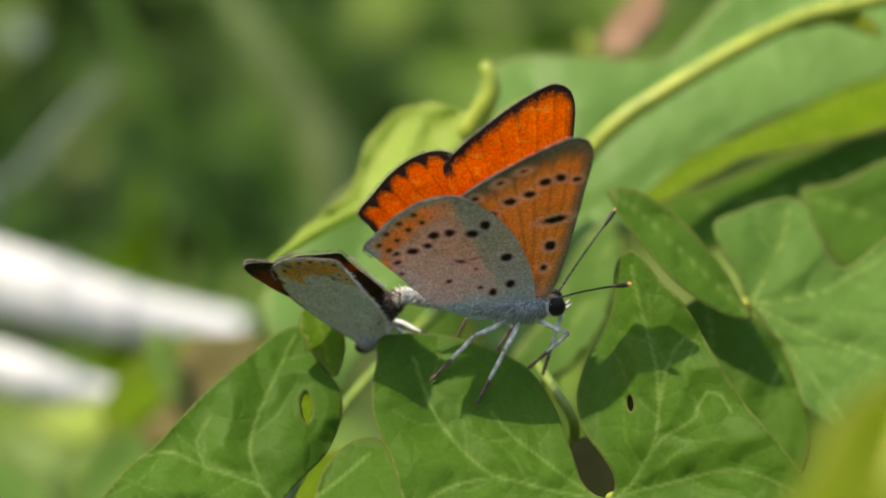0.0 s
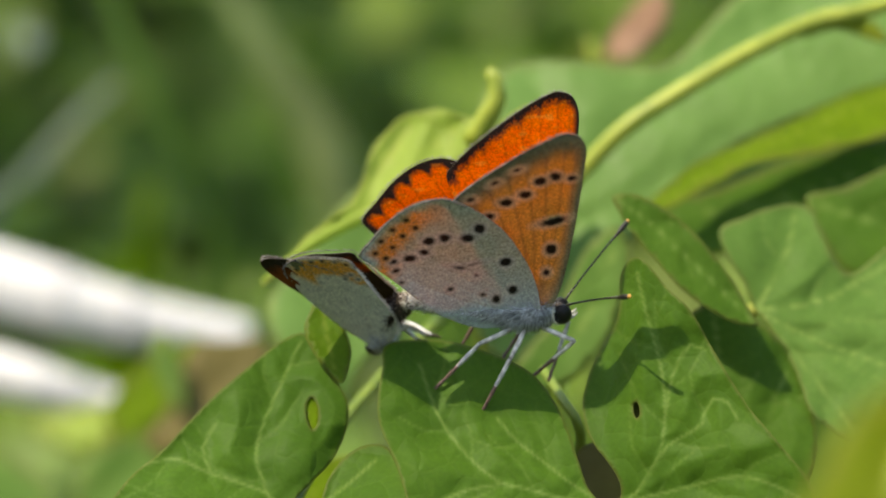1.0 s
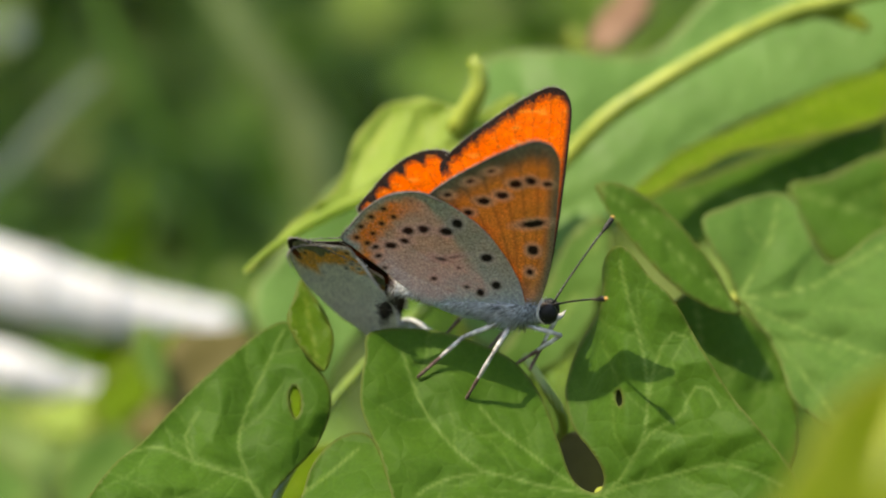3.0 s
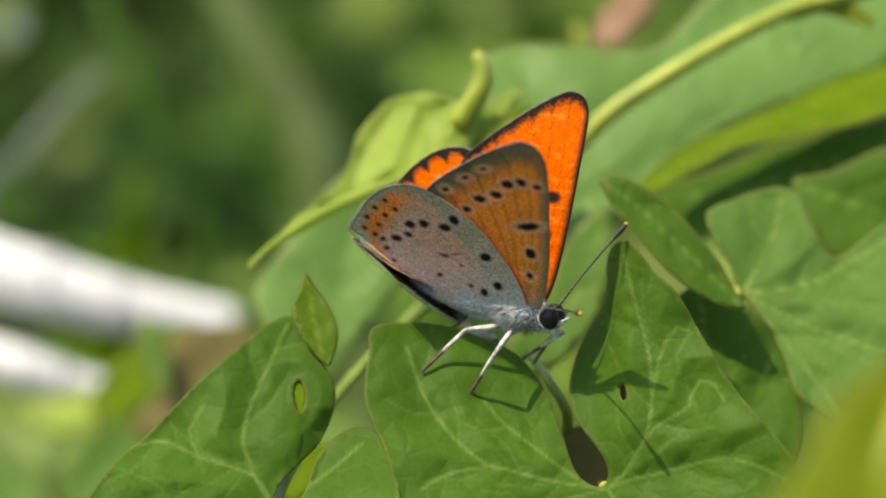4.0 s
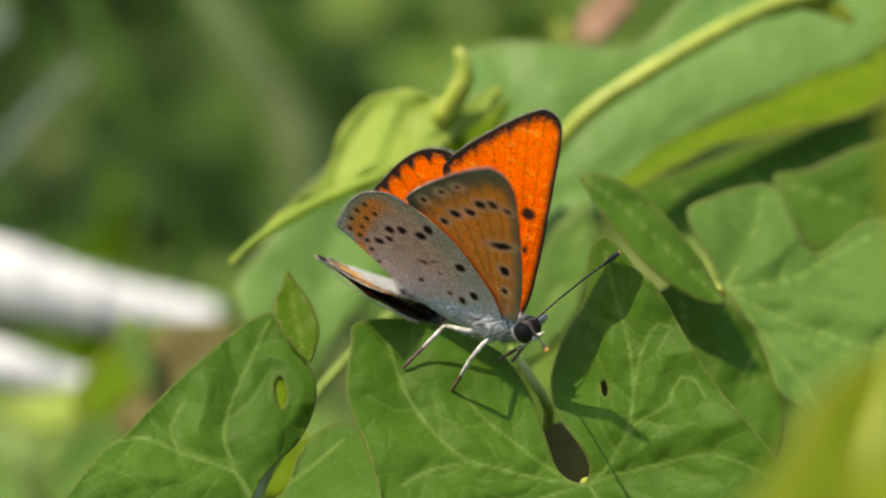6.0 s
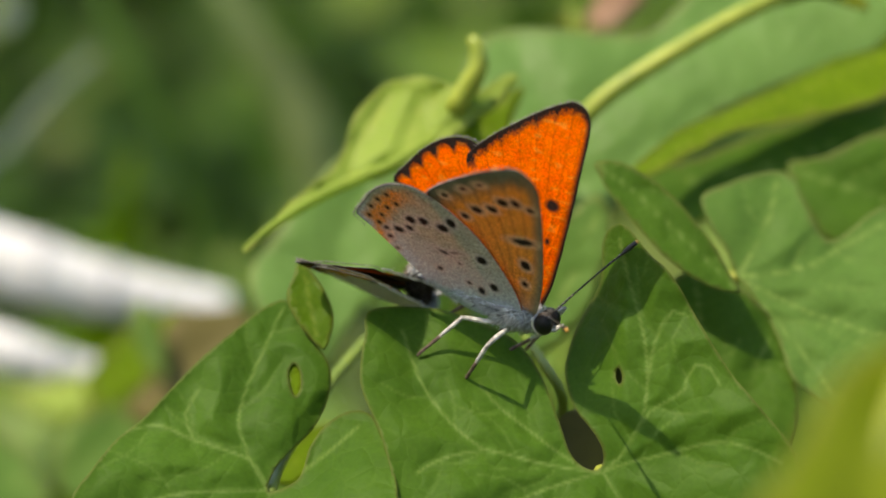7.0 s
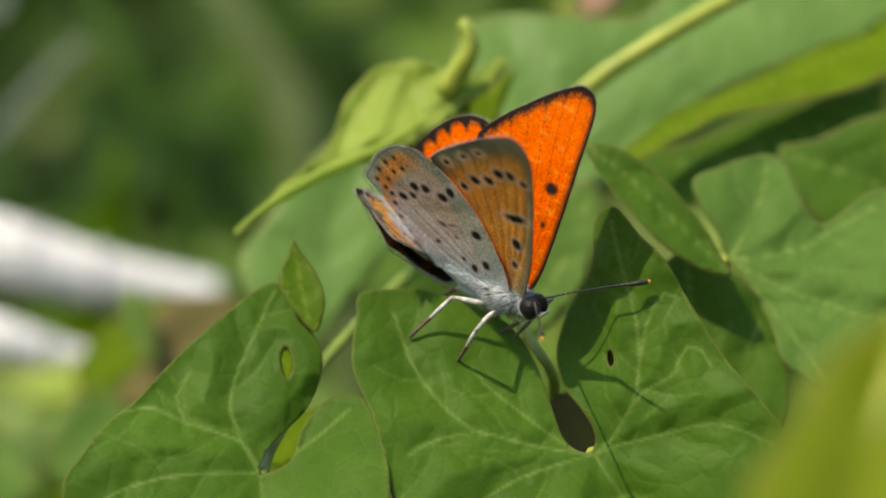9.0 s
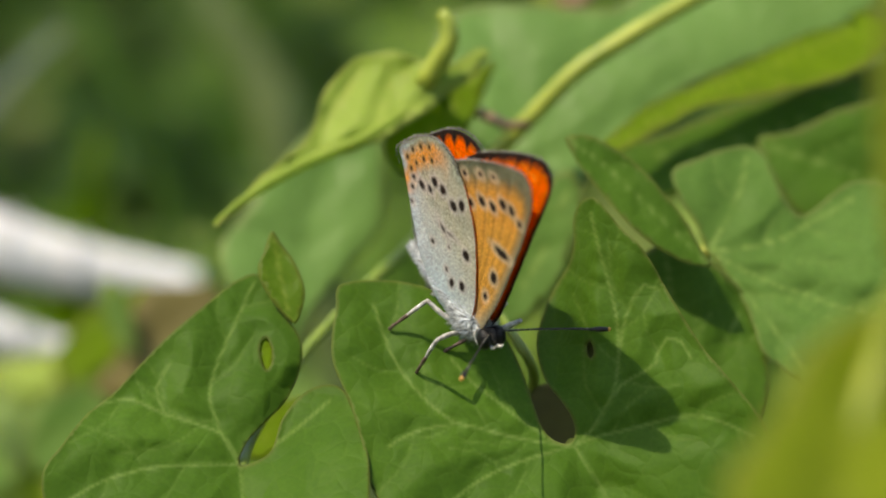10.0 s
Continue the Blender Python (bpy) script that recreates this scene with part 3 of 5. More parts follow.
leaf_part(shoot, (-4.71, 10.71, 30.0), 0, 0.6,
          [(-14.71, -12.51), (-12.52, -9.83), (-9.31, -7.07), (-6.6, -5.11), (-5.26, -2.85), (-4.38, 0.57), (-2.29, 3.18), (0.23, 4.93), (2.78, 5.69), (5.05, 4.52), (6.75, 4.34), (8.44, 3.76), (11.28, 4.93), (12.12, 4.05), (9.55, 1.44), (6.17, -0.69), (2.26, -3.42), (-1.05, -5.39), (-5.45, -6.79), (-9.27, -8.45), (-12.48, -10.93)],
          [[(-14.59, -12.73), (-8.46, -7.9), (-0.79, -4.32), (4.21, -1.15), (11.27, 3.82)], [(-5.46, -6.34), (-3.32, -2.29), (-0.59, 2.88)], [(1.15, -3.14), (2.24, 1.15), (4.48, 3.47)]], LEAF_YOUNG, "curled yellow-green young leaf", 0.6, gap=7, twigs=9, bulge=1.2, wave=2.2, seed=16)
leaf_part(shoot, (0.91, 9.16, 34.0), 0, 0.5,
          [(-3.97, -2.31), (0, 0.69), (4.59, 3.78), (7.18, 5.25), (5.7, 1.15), (3.39, -2.88), (-0.01, -6.29), (-2.82, -5.73)],
          [[(-2.26, -5.16), (5.73, 4.07)]], LEAF_LIT, "bright green underside of the curled leaf", 0.7, seed=17)
stem_part(shoot, [(-19.38, -1.96, 22), (-16.61, 0.33, 23), (-13.13, 2.64, 24.5), (-9.89, 4.36, 26), (-5.21, 6.38, 27), (-0.5, 9.44, 29), (4.84, 13.11, 31)], [0.25, 0.5, 0.62, 0.6, 0.5, 0.4, 0.3], LEAF_YOUNG, "midrib", "yellow-green midrib of the curled leaf")
stem_part(shoot, [(0.9, 11.83, 30), (2.29, 14.02, 29), (3.4, 16.2, 28), (3.23, 18.14, 28), (2.45, 18.98, 28)], [1.1, 1.15, 1.1, 0.9, 0.6], label="curled shoot tip", name="shoot_tip")
stem_part(shoot, [(0.9, 11.83, 30), (4.49, 6.56, 45), (5.03, -50.22, 80)], [0.7, 0.9, 1.1], rooted=True)

# ---------------------------------------------------------------- blurred leaves close to the lens
near = plant_root("bindweed", (0.06, -0.13, 0.0), "yellow-green bindweed leaf close to the lens")
leaf_part(near, (24.23, -12.15, -80.0), 0.2, 0.5,
          [(-6.84, -5.01), (-4.81, -2.19), (-3.12, 0.05), (-1.95, 2), (-0.44, 3.64), (2.14, 4.96), (6.16, 5.94), (11.07, 4.54), (13.76, -3.48), (5.95, -11.21), (-4.17, -10.94)],
          [[(-0.71, -9.5), (1.14, -3.25), (3.8, 3.6)]], LEAF_NEAR, "", 0.9, seed=18)
leaf_part(near, (28.97, 4.77, -80.0), 0.2, 0.3,
          [(-0.4, 12.56), (-1.41, 6.89), (-2.03, -0.01), (-1.71, -6.07), (-0.54, -10.05), (2.29, -8.74), (4.22, 0.03), (4.28, 12.65)],
          [[(0.22, -8.73), (1.27, 10.45)]], LEAF_NEAR, "", 0.9, seed=19)
stem_part(near, [(29.64, -4.03, -80), (27.78, -8.82, -79), (24.37, -22.43, -79), (29.39, -43.9, -60)], [0.7, 0.8, 1.0, 1.2], rooted=True)

# ---------------------------------------------------------------- bleached stalks, withered leaf
def stalk(points, radii, label):
    root = spot(*points[0])
    ob = plant_root("dry_stalk", (root.x, root.y, 0.0), label, "stalk", "bleached stalks in the grass")
    stem_part(ob, points, radii, WHITE_STALK, "stalk", sides=14)
    # a swollen joint and a splintered end
    a, b = Vector(points[-3]), Vector(points[-2])
    for s in (0.35, 0.95):
        p, q = a.lerp(b, s - 0.012), a.lerp(b, s + 0.012)
        r = radii[-3] + (radii[-2] - radii[-3]) * s
        stem_part(ob, [p, p.lerp(q, 0.5), q], [r * 1.0, r * 1.06, r * 1.0], WHITE_STALK, "joint", sides=14)
    end, before = Vector(points[-1]), Vector(points[-2])
    for k in range(4):
        off = Vector((0.0, (k - 1.5) * radii[-1] * 0.4, (k % 2) * radii[-1] * 0.4))
        stem_part(ob, [end.lerp(before, 0.1) + off, end + (end - before) * (0.03 + 0.02 * k) + off * 1.2], [radii[-1] * 0.35, radii[-1] * 0.1], WHITE_STALK, "splinter", sides=6)


stalk([(-145.44, 14.77, 180), (-91.87, 2.63, 172), (-66.13, -4.13, 170), (-49.49, -8.81, 172), (-32.6, -12.0, 176)], [6.4, 6.6, 6.4, 5.0, 3.0], "bleached white dry stalk lying in the grass")
stalk([(-115.33, -4.92, 165), (-89.68, -11.5, 162), (-64.54, -17.21, 160), (-56.45, -19.56, 161), (-49.26, -21.06, 163)], [5.0, 4.8, 4.2, 3.6, 1.8], "shorter bleached white dry stalk in the grass")

dead = plant_root("withered_leaf", (0.03, 0.16, 0.0), "withered brown leaf hanging in the hedge", "leaf")
leaf_part(dead, (20.22, 26.6, 85.0), 0.2, 0.5,
          [(-3.12, -2.49), (-2.37, 0.31), (-0.25, 3.16), (1.88, 5.33), (4.63, 5.38), (4.16, 1.83), (2.02, -0.67), (-0.43, -2.79)],
          [[(-2.45, -2.48), (3.23, 4.64)]], BROWN, "", 0.9, seed=21)
stem_part(dead, [(17.53, 24.25, 85), (16.77, 21.89, 90), (15.6, -4.26, 110)], [0.5, 0.6, 0.8], rooted=True)

# yellowish weed leaves low down by the stalks
weed = plant_root("weed", (-0.05, 0.10, 0.0), "low weed with yellow-green leaves beside the dry stalks", "plant")
leaf_part(weed, (-39.29, -15.82, 110.0), 0.2, 0.6,
          [(-6.03, -4.12), (-2.92, 1.44), (1.82, 4.96), (6.08, 5.65), (4.92, 0.67), (1.63, -3.51), (-2.34, -6.92)], [[(-4.58, -4.83), (4.68, 4.94)]], LEAF_LIT, "", 1.2, seed=31)
leaf_part(weed, (-49.63, -21.84, 140.0), -0.1, 0.7,
          [(-10.25, -0.81), (-4.12, 1.49), (2.97, 2.28), (7.82, 1.17), (3.36, -2.23), (-4.39, -3.77)], [[(-9.41, -1.18), (7.03, 1.17)]], LEAF_YOUNG, "", 1.2, seed=32)
leaf_part(weed, (-51.41, -27.89, 90.0), 0.1, 0.6,
          [(-6.5, 4.63), (-2.32, 3.29), (2.02, -0.01), (4.41, -4.55), (-0.03, -7.05), (-6.85, -5.08)], [[(-5.76, 3.97), (3.08, -4.54)]], LEAF_PALE, "", 1.2, seed=33)
leaf_part(weed, (-13.68, -21.25, 30.0), 0.1, 0.6,
          [(-3.78, -3.16), (-2.21, -0.52), (0.24, 1.35), (3.32, 1.59), (1.7, -1.08), (-1, -3.71)], [[(-3.23, -3.16), (2.76, 1.33)]], LEAF_LIT, "", 0.7, seed=34)
leaf_part(weed, (-58.7, -11.36, 178), 0, 0.4,
          [(-16.21, 3.38), (-5.82, 2.95), (4.60, 1.67), (15.03, -0.45), (18.55, -2.58), (10.85, -3.17), (-0.41, -1.31), (-10.81, -0.03), (-15.94, -0.46)], [[(-15.23, 1.67), (17.68, -2.32)]], LEAF, "", 1.2, seed=41)
leaf_part(weed, (-31.57, -16.5, 100), 0.1, 0.4,
          [(-2.24, 6.08), (2.65, 6.77), (7.59, 6.06), (5.65, 0.50), (1.65, -4.97), (-3.78, -7.65), (-7.31, -5.60), (-4.06, -0.84)], [[(6.20, 5.71), (0.76, 0.52), (-4.52, -6.29)]], OLIVE, "olive-brown withered weed leaf", 1.2, seed=42)
leaf_part(weed, (-36.1, -13.47, 96), 0, 0.3,
          [(-2.45, 3.90), (-0.38, 4.59), (1.84, 0.46), (2.35, -5.01), (0.23, -3.65), (-1.62, -0.23)], [[(-1.42, 4.24), (1.63, -4.33)]], LEAF_PALE, "", 1.2, seed=43)
leaf_part(weed, (-42.14, -27.32, 100), 0.1, 0.4,
          [(-4.20, 2.87), (1.25, 5.59), (5.53, 3.49), (4.37, -1.96), (-0.98, -5.97), (-5.91, -3.91)], [[(-4.56, -3.24), (3.44, 3.51)]], LEAF_PALE, "", 1.2, seed=44)
# round pale piece added to give a bright out-of-focus disc
leaf_part(weed, (-83.27, 42.3, 290), 0.1, 0.2,
          [(-2.0, 2.4), (1.0, 2.7), (2.6, 0.2), (1.8, -2.3), (-0.9, -2.6), (-2.5, -0.4)], [[(-1.5, -2.0), (1.4, 1.8)]], GLAUCOUS, "round pale leaf added far behind for a blurred bright spot", 1.2, seed=45)
stem_part(weed, [(-44.34, -20.87, 110), (-47.07, -34.08, 120), (-44.54, -80.76, 130)], [0.8, 1.0, 1.2], rooted=True)


# ---------------------------------------------------------------- meadow behind
def blade(points, widths, label, mat):
    """A single broad grass blade, keeled along its middle."""
    root = spot(*points[0])
    ob = plant_root("grass_blade", (root.x, root.y, 0.0), label, "grass", "tall grass blades")
    run = curve_through([np.array(spot(*p)) for p in points], 0.006)
    verts, faces = [], []
    for i, p in enumerate(run):
        w = np.interp(i / (len(run) - 1), np.linspace(0, 1, len(widths)), widths) * MM
        verts += [(p[0] - w - root.x, p[1] - root.y, p[2]), (p[0] - root.x, p[1] - root.y + 0.3 * w, p[2] - 0.2 * w), (p[0] + w - root.x, p[1] - root.y, p[2]), (p[0] - root.x, p[1] - root.y + 0.3 * w + 0.0004, p[2] - 0.2 * w - 0.0004)]
        if i:
            a = len(verts) - 8
            faces += [(a, a + 1, a + 5, a + 4), (a + 1, a + 2, a + 6, a + 5), (a + 2, a + 3, a + 7, a + 6), (a + 3, a, a + 4, a + 7)]
    part("blade", mesh_of("blade", verts, faces, mat), ob)
    stem_part(ob, points, [0.5, 0.5, 0.3], mat, "midrib", sides=6)


blade([(-112.14, -83.52, 240), (-83.34, 1.19, 222), (-72.28, 13.41, 218), (-63.86, 23.14, 215), (-56.85, 29.69, 215)], [2.4, 3, 3, 2.6, 0.8], "greyish blue-green grass blade", GLAUCOUS)
blade([(-32.95, -85.17, 250), (-40.39, 0.24, 225), (-44.22, 12.52, 220), (-51.09, 26.59, 218), (-60.30, 48.45, 220)], [2, 2.2, 2, 1.8, 1.2], "pale green grass blade", LEAF_PALE)
blade([(1.32, -86.56, 290), (-20.49, 5.44, 265), (-26.55, 23.94, 262), (-34.66, 37.18, 260), (-45.10, 52.79, 262)], [3, 4.5, 5.6, 5, 2.5], "pale dry grass blade", STRAW)
blade([(-70.12, -83.95, 300), (-61.05, -6.17, 270), (-57.54, 2.16, 262), (-55.99, 14.51, 262)], [4, 6, 5, 1], "fresh green grass blade", LEAF_LIT)


def meadow():
    rng = np.random.default_rng(11)
    verts, faces = [], []
    shape = ((0, -1, 0), (0.55, -0.5, 0.12), (0.5, 0.2, 0.1), (0, 1.1, -0.15), (-0.5, 0.2, 0.1), (-0.55, -0.5, 0.12), (0, -0.2, -0.05))
    for i in range(22000):
        y = 0.17 + 2.4 * rng.random() ** 1.8
        x = rng.uniform(-1, 1) * (0.25 + 0.45 * y)
        if i >= 9000:      # the same growth on both sides, thinner
            x, y = rng.uniform(-3.4, 3.4), rng.uniform(-2.6, 3.8)
            if (abs(x) < 0.25 + 0.45 * max(y, 0) and -0.6 < y < 2.2) or math.hypot(x, y - 0.5) > 3.3:
                continue
        top = 0.20 + 0.05 * noise.noise(Vector((x * 4, y * 4, 2.0))) + 0.05 * min(y, 2)
        z = top - 0.14 * rng.random() ** 1.6
        size = rng.uniform(0.010, 0.028) * (0.8 + 0.4 * y)
        m = Matrix.Translation((x, y, z)) @ Euler((rng.normal(0.35, 0.45), rng.normal(-0.15, 0.45), rng.uniform(-3.14, 3.14)), "ZXY").to_matrix().to_4x4()
        at = len(verts)
        verts += [m @ (Vector(p) * size) for p in shape]
        faces += [(at + 6, at + a, at + b) for a, b in ((0, 1), (1, 2), (2, 3), (3, 4), (4, 5), (5, 0))]
    # unseen tall growth behind the one who films, added to block low sky
    for i in range(5200):
        a, r = rng.uniform(2.6, 6.8), rng.uniform(0.9, 2.2)
        x, y = r * math.cos(a), r * math.sin(a) * 0.9 - 0.25
        if y > -0.05 and abs(x) < 0.7:
            continue
        z = rng.uniform(0.0, 0.95)
        size = rng.uniform(0.02, 0.06)
        m = Matrix.Translation((x, y, z)) @ Euler((rng.normal(0.5, 0.5), rng.normal(0, 0.5), rng.uniform(-3.14, 3.14)), "ZXY").to_matrix().to_4x4()
        at = len(verts)
        verts += [m @ (Vector(p) * size) for p in shape]
        faces += [(at + 6, at + a2, at + b2) for a2, b2 in ((0, 1), (1, 2), (2, 3), (3, 4), (4, 5), (5, 0))]
    # unseen taller weeds added aside, to shade the growth behind the stalks
    for i in range(560):
        x, y, z = rng.uniform(-0.55, -0.14), rng.uniform(0.50, 1.1), rng.uniform(0.38, 0.66)
        size = rng.uniform(0.014, 0.03)
        m = Matrix.Translation((x - 0.12 * y, y, z)) @ Euler((rng.normal(0.3, 0.4), rng.normal(0, 0.4), rng.uniform(-3.14, 3.14)), "ZXY").to_matrix().to_4x4()
        at = len(verts)
        verts += [m @ (Vector(p) * size) for p in shape]
        faces += [(at + 6, at + a2, at + b2) for a2, b2 in ((0, 1), (1, 2), (2, 3), (3, 4), (4, 5), (5, 0))]
    tagged(new("meadow_leaves", mesh_of("meadow_leaves", verts, faces, FOLIAGE)), "blurred green meadow leaves behind the vine, with unseen shading growth added around", "foliage", kind="stuff")
    verts, faces = [], []
    for i in range(8600):
        y = 0.2 + 2.2 * rng.random() ** 1.6
        x = rng.uniform(-1, 1) * (0.25 + 0.45 * y)
        if i >= 2600:
            x, y = rng.uniform(-3.4, 3.4), rng.uniform(-2.6, 3.8)
            if (abs(x) < 0.25 + 0.45 * max(y, 0) and -0.6 < y < 2.2) or math.hypot(x, y - 0.5) > 3.3:
                continue
        h, w = rng.uniform(0.12, 0.30), rng.uniform(0.0012, 0.0035)
        lean, a = rng.uniform(0, 0.5) * h, rng.uniform(0, 6.28)
        at = len(verts)
        for k in range(6):
            s = k / 5
            c = Vector((x + math.cos(a) * lean * s * s, y + math.sin(a) * lean * s * s, -0.03 + h * s * (1 - 0.15 * s)))
            side = Vector((-math.sin(a), math.cos(a), 0)) * w * (1 - s ** 2 * 0.95)
            verts += [c - side, c + side]
            if k:
                b = at + 2 * k
                faces.append((b - 2, b - 1, b + 1, b))
    tagged(new("meadow_grass", mesh_of("meadow_grass", verts, faces, BLADES)), "blurred green and straw-coloured meadow grass", "grass", kind="stuff")


meadow()


# ---------------------------------------------------------------- butterflies
FORE = [(2.6, -0.4), (3.6, 1.8), (4.4, 5.5), (5.1, 10.5), (5.6, 15.0), (5.65, 17.0), (5.1, 18.3), (3.9, 18.75), (2.6, 18.35), (0.3, 17.1),
        (-2.2, 15.4), (-4.2, 13.9), (-5.6, 12.6), (-6.2, 11.6), (-5.5, 9.6), (-3.2, 5.2), (-0.8, 1.0), (0.8, -0.6)]
HIND = [(1.7, -0.6), (1.2, 3.0), (-0.1, 6.1), (-1.7, 8.7), (-3.2, 10.3), (-5.0, 11.7), (-6.8, 12.6), (-8.6, 12.5), (-10.3, 11.7), (-11.9, 10.3),
        (-13.1, 8.7), (-14.3, 6.9), (-13.4, 5.8), (-12.2, 4.6), (-10.3, 2.8), (-8.0, 0.4), (-5.5, -1.3), (-3.0, -2.0), (0.0, -1.8)]
FORE_VEINS = [[(1.6, 0.4), (4.0, 8.0), (4.9, 16.5)], [(1.6, 0.4), (3.2, 8.5), (3.9, 18.3)], [(1.6, 0.4), (2.2, 8.6), (2.2, 17.9)], [(1.2, 0.4), (1.2, 8.0), (0.4, 16.9)],
              [(1.2, 0.4), (0.3, 7.0), (-1.4, 15.8)], [(1.2, 0.4), (-0.6, 6.0), (-3.1, 14.6)], [(1.0, 0.2), (-1.6, 5.4), (-4.6, 13.4)], [(1.0, 0.0), (-2.6, 5.4), (-5.8, 12.0)]]
HIND_VEINS = [[(0.8, 0.0), (-1.4, 5.6), (-4.9, 11.5)], [(0.8, 0.0), (-2.8, 5.6), (-7.0, 12.4)], [(0.6, 0.0), (-3.8, 5.0), (-9.2, 12.1)], [(0.6, -0.2), (-4.4, 4.2), (-11.0, 11.0)],
              [(0.6, -0.2), (-4.8, 3.4), (-12.3, 9.6)], [(0.4, -0.4), (-5.0, 2.4), (-13.3, 8.0)], [(0.4, -0.6), (-5.6, 1.4), (-13.0, 5.6)]]
# underside spots: place along the wing, half length, half width, turn
FORE_SPOTS = [(4.47, 13.86, .34, .26, 0), (3.01, 14.15, .42, .36, 0), (1.73, 13.8, .46, .38, 0), (0.42, 12.39, .46, .36, 0), (-1.2, 11.68, .5, .34, 0), (-2.64, 10.26, .34, .28, 0),
              (2.95, 9.17, .95, .33, 12), (2.75, 6.1, .42, .48, 0), (2.34, 3.58, .26, .3, 0), (-4.3, 12.3, .3, .22, 0), (-2.2, 13.9, .3, .18, 20), (-0.3, 15.2, .3, .16, 20)]
HIND_SPOTS = [(-3.83, 9.06, .42, .42, 0), (-4.87, 8.13, .5, .34, 0), (-6.9, 8.24, .46, .36, 0), (-8.21, 7.98, .44, .36, 0), (-8.65, 6.76, .4, .26, 0), (-9.89, 6.19, .48, .32, 0),
              (-1.41, 5.23, .44, .4, 0), (-0.76, 2.15, .36, .38, 0), (-4.5, 5.1, .5, .1, 14), (-5.5, 4.85, .45, .13, -14), (-6.3, 2.6, .22, .2, 0), (-3.4, 1.8, .2, .18, 0), (-4.0, 3.9, .12, .12, 0),
              (-2.2, 1.2, .3, .34, 0), (-11.1, 4.9, .3, .2, 30), (-11.3, 5.9, .3, .2, 30), (-10.6, 3.6, .18, .15, 0)]
# rows of small marks along the hind margin
HIND_MARKS = [(-12.9, 6.9), (-12.4, 8.2), (-11.4, 9.4), (-10.2, 10.4), (-8.8, 11.1), (-7.3, 11.4), (-12.0, 6.3), (-11.4, 7.5), (-10.5, 8.7), (-9.4, 9.5), (-8.2, 10.1), (-6.9, 10.3)]


def blend(a, b, k):
    return a * (1 - k[:, None]) + np.array(b) * k[:, None]


def step_at(d, edge, soft):
    return np.clip((edge - d) / soft * 0.5 + 0.5, 0, 1)


def speckle(v, scale, seed):
    return np.array([noise.noise(Vector((p[0] * scale, p[1] * scale, seed))) for p in v])


def dots(v, col, spots, ink, halo, ring=0.27):
    for x, z, long, wide, turn in spots:
        a = math.radians(turn)
        d = v - np.array((x, z))
        px, pz = d[:, 0] * math.cos(a) + d[:, 1] * math.sin(a), -d[:, 0] * math.sin(a) + d[:, 1] * math.cos(a)
        long, wide = long * 1.24, wide * 1.24
        r = np.sqrt((px / long) ** 2 + (pz / wide) ** 2) + 0.15 * speckle(v, 2.2, x)
        m = min(long, wide)
        col = blend(col, halo, 0.9 * step_at(r, 1 + ring / m, 0.25 / m))
        col = blend(col, ink, step_at(r, 1.0, 0.14 / m))
    return col


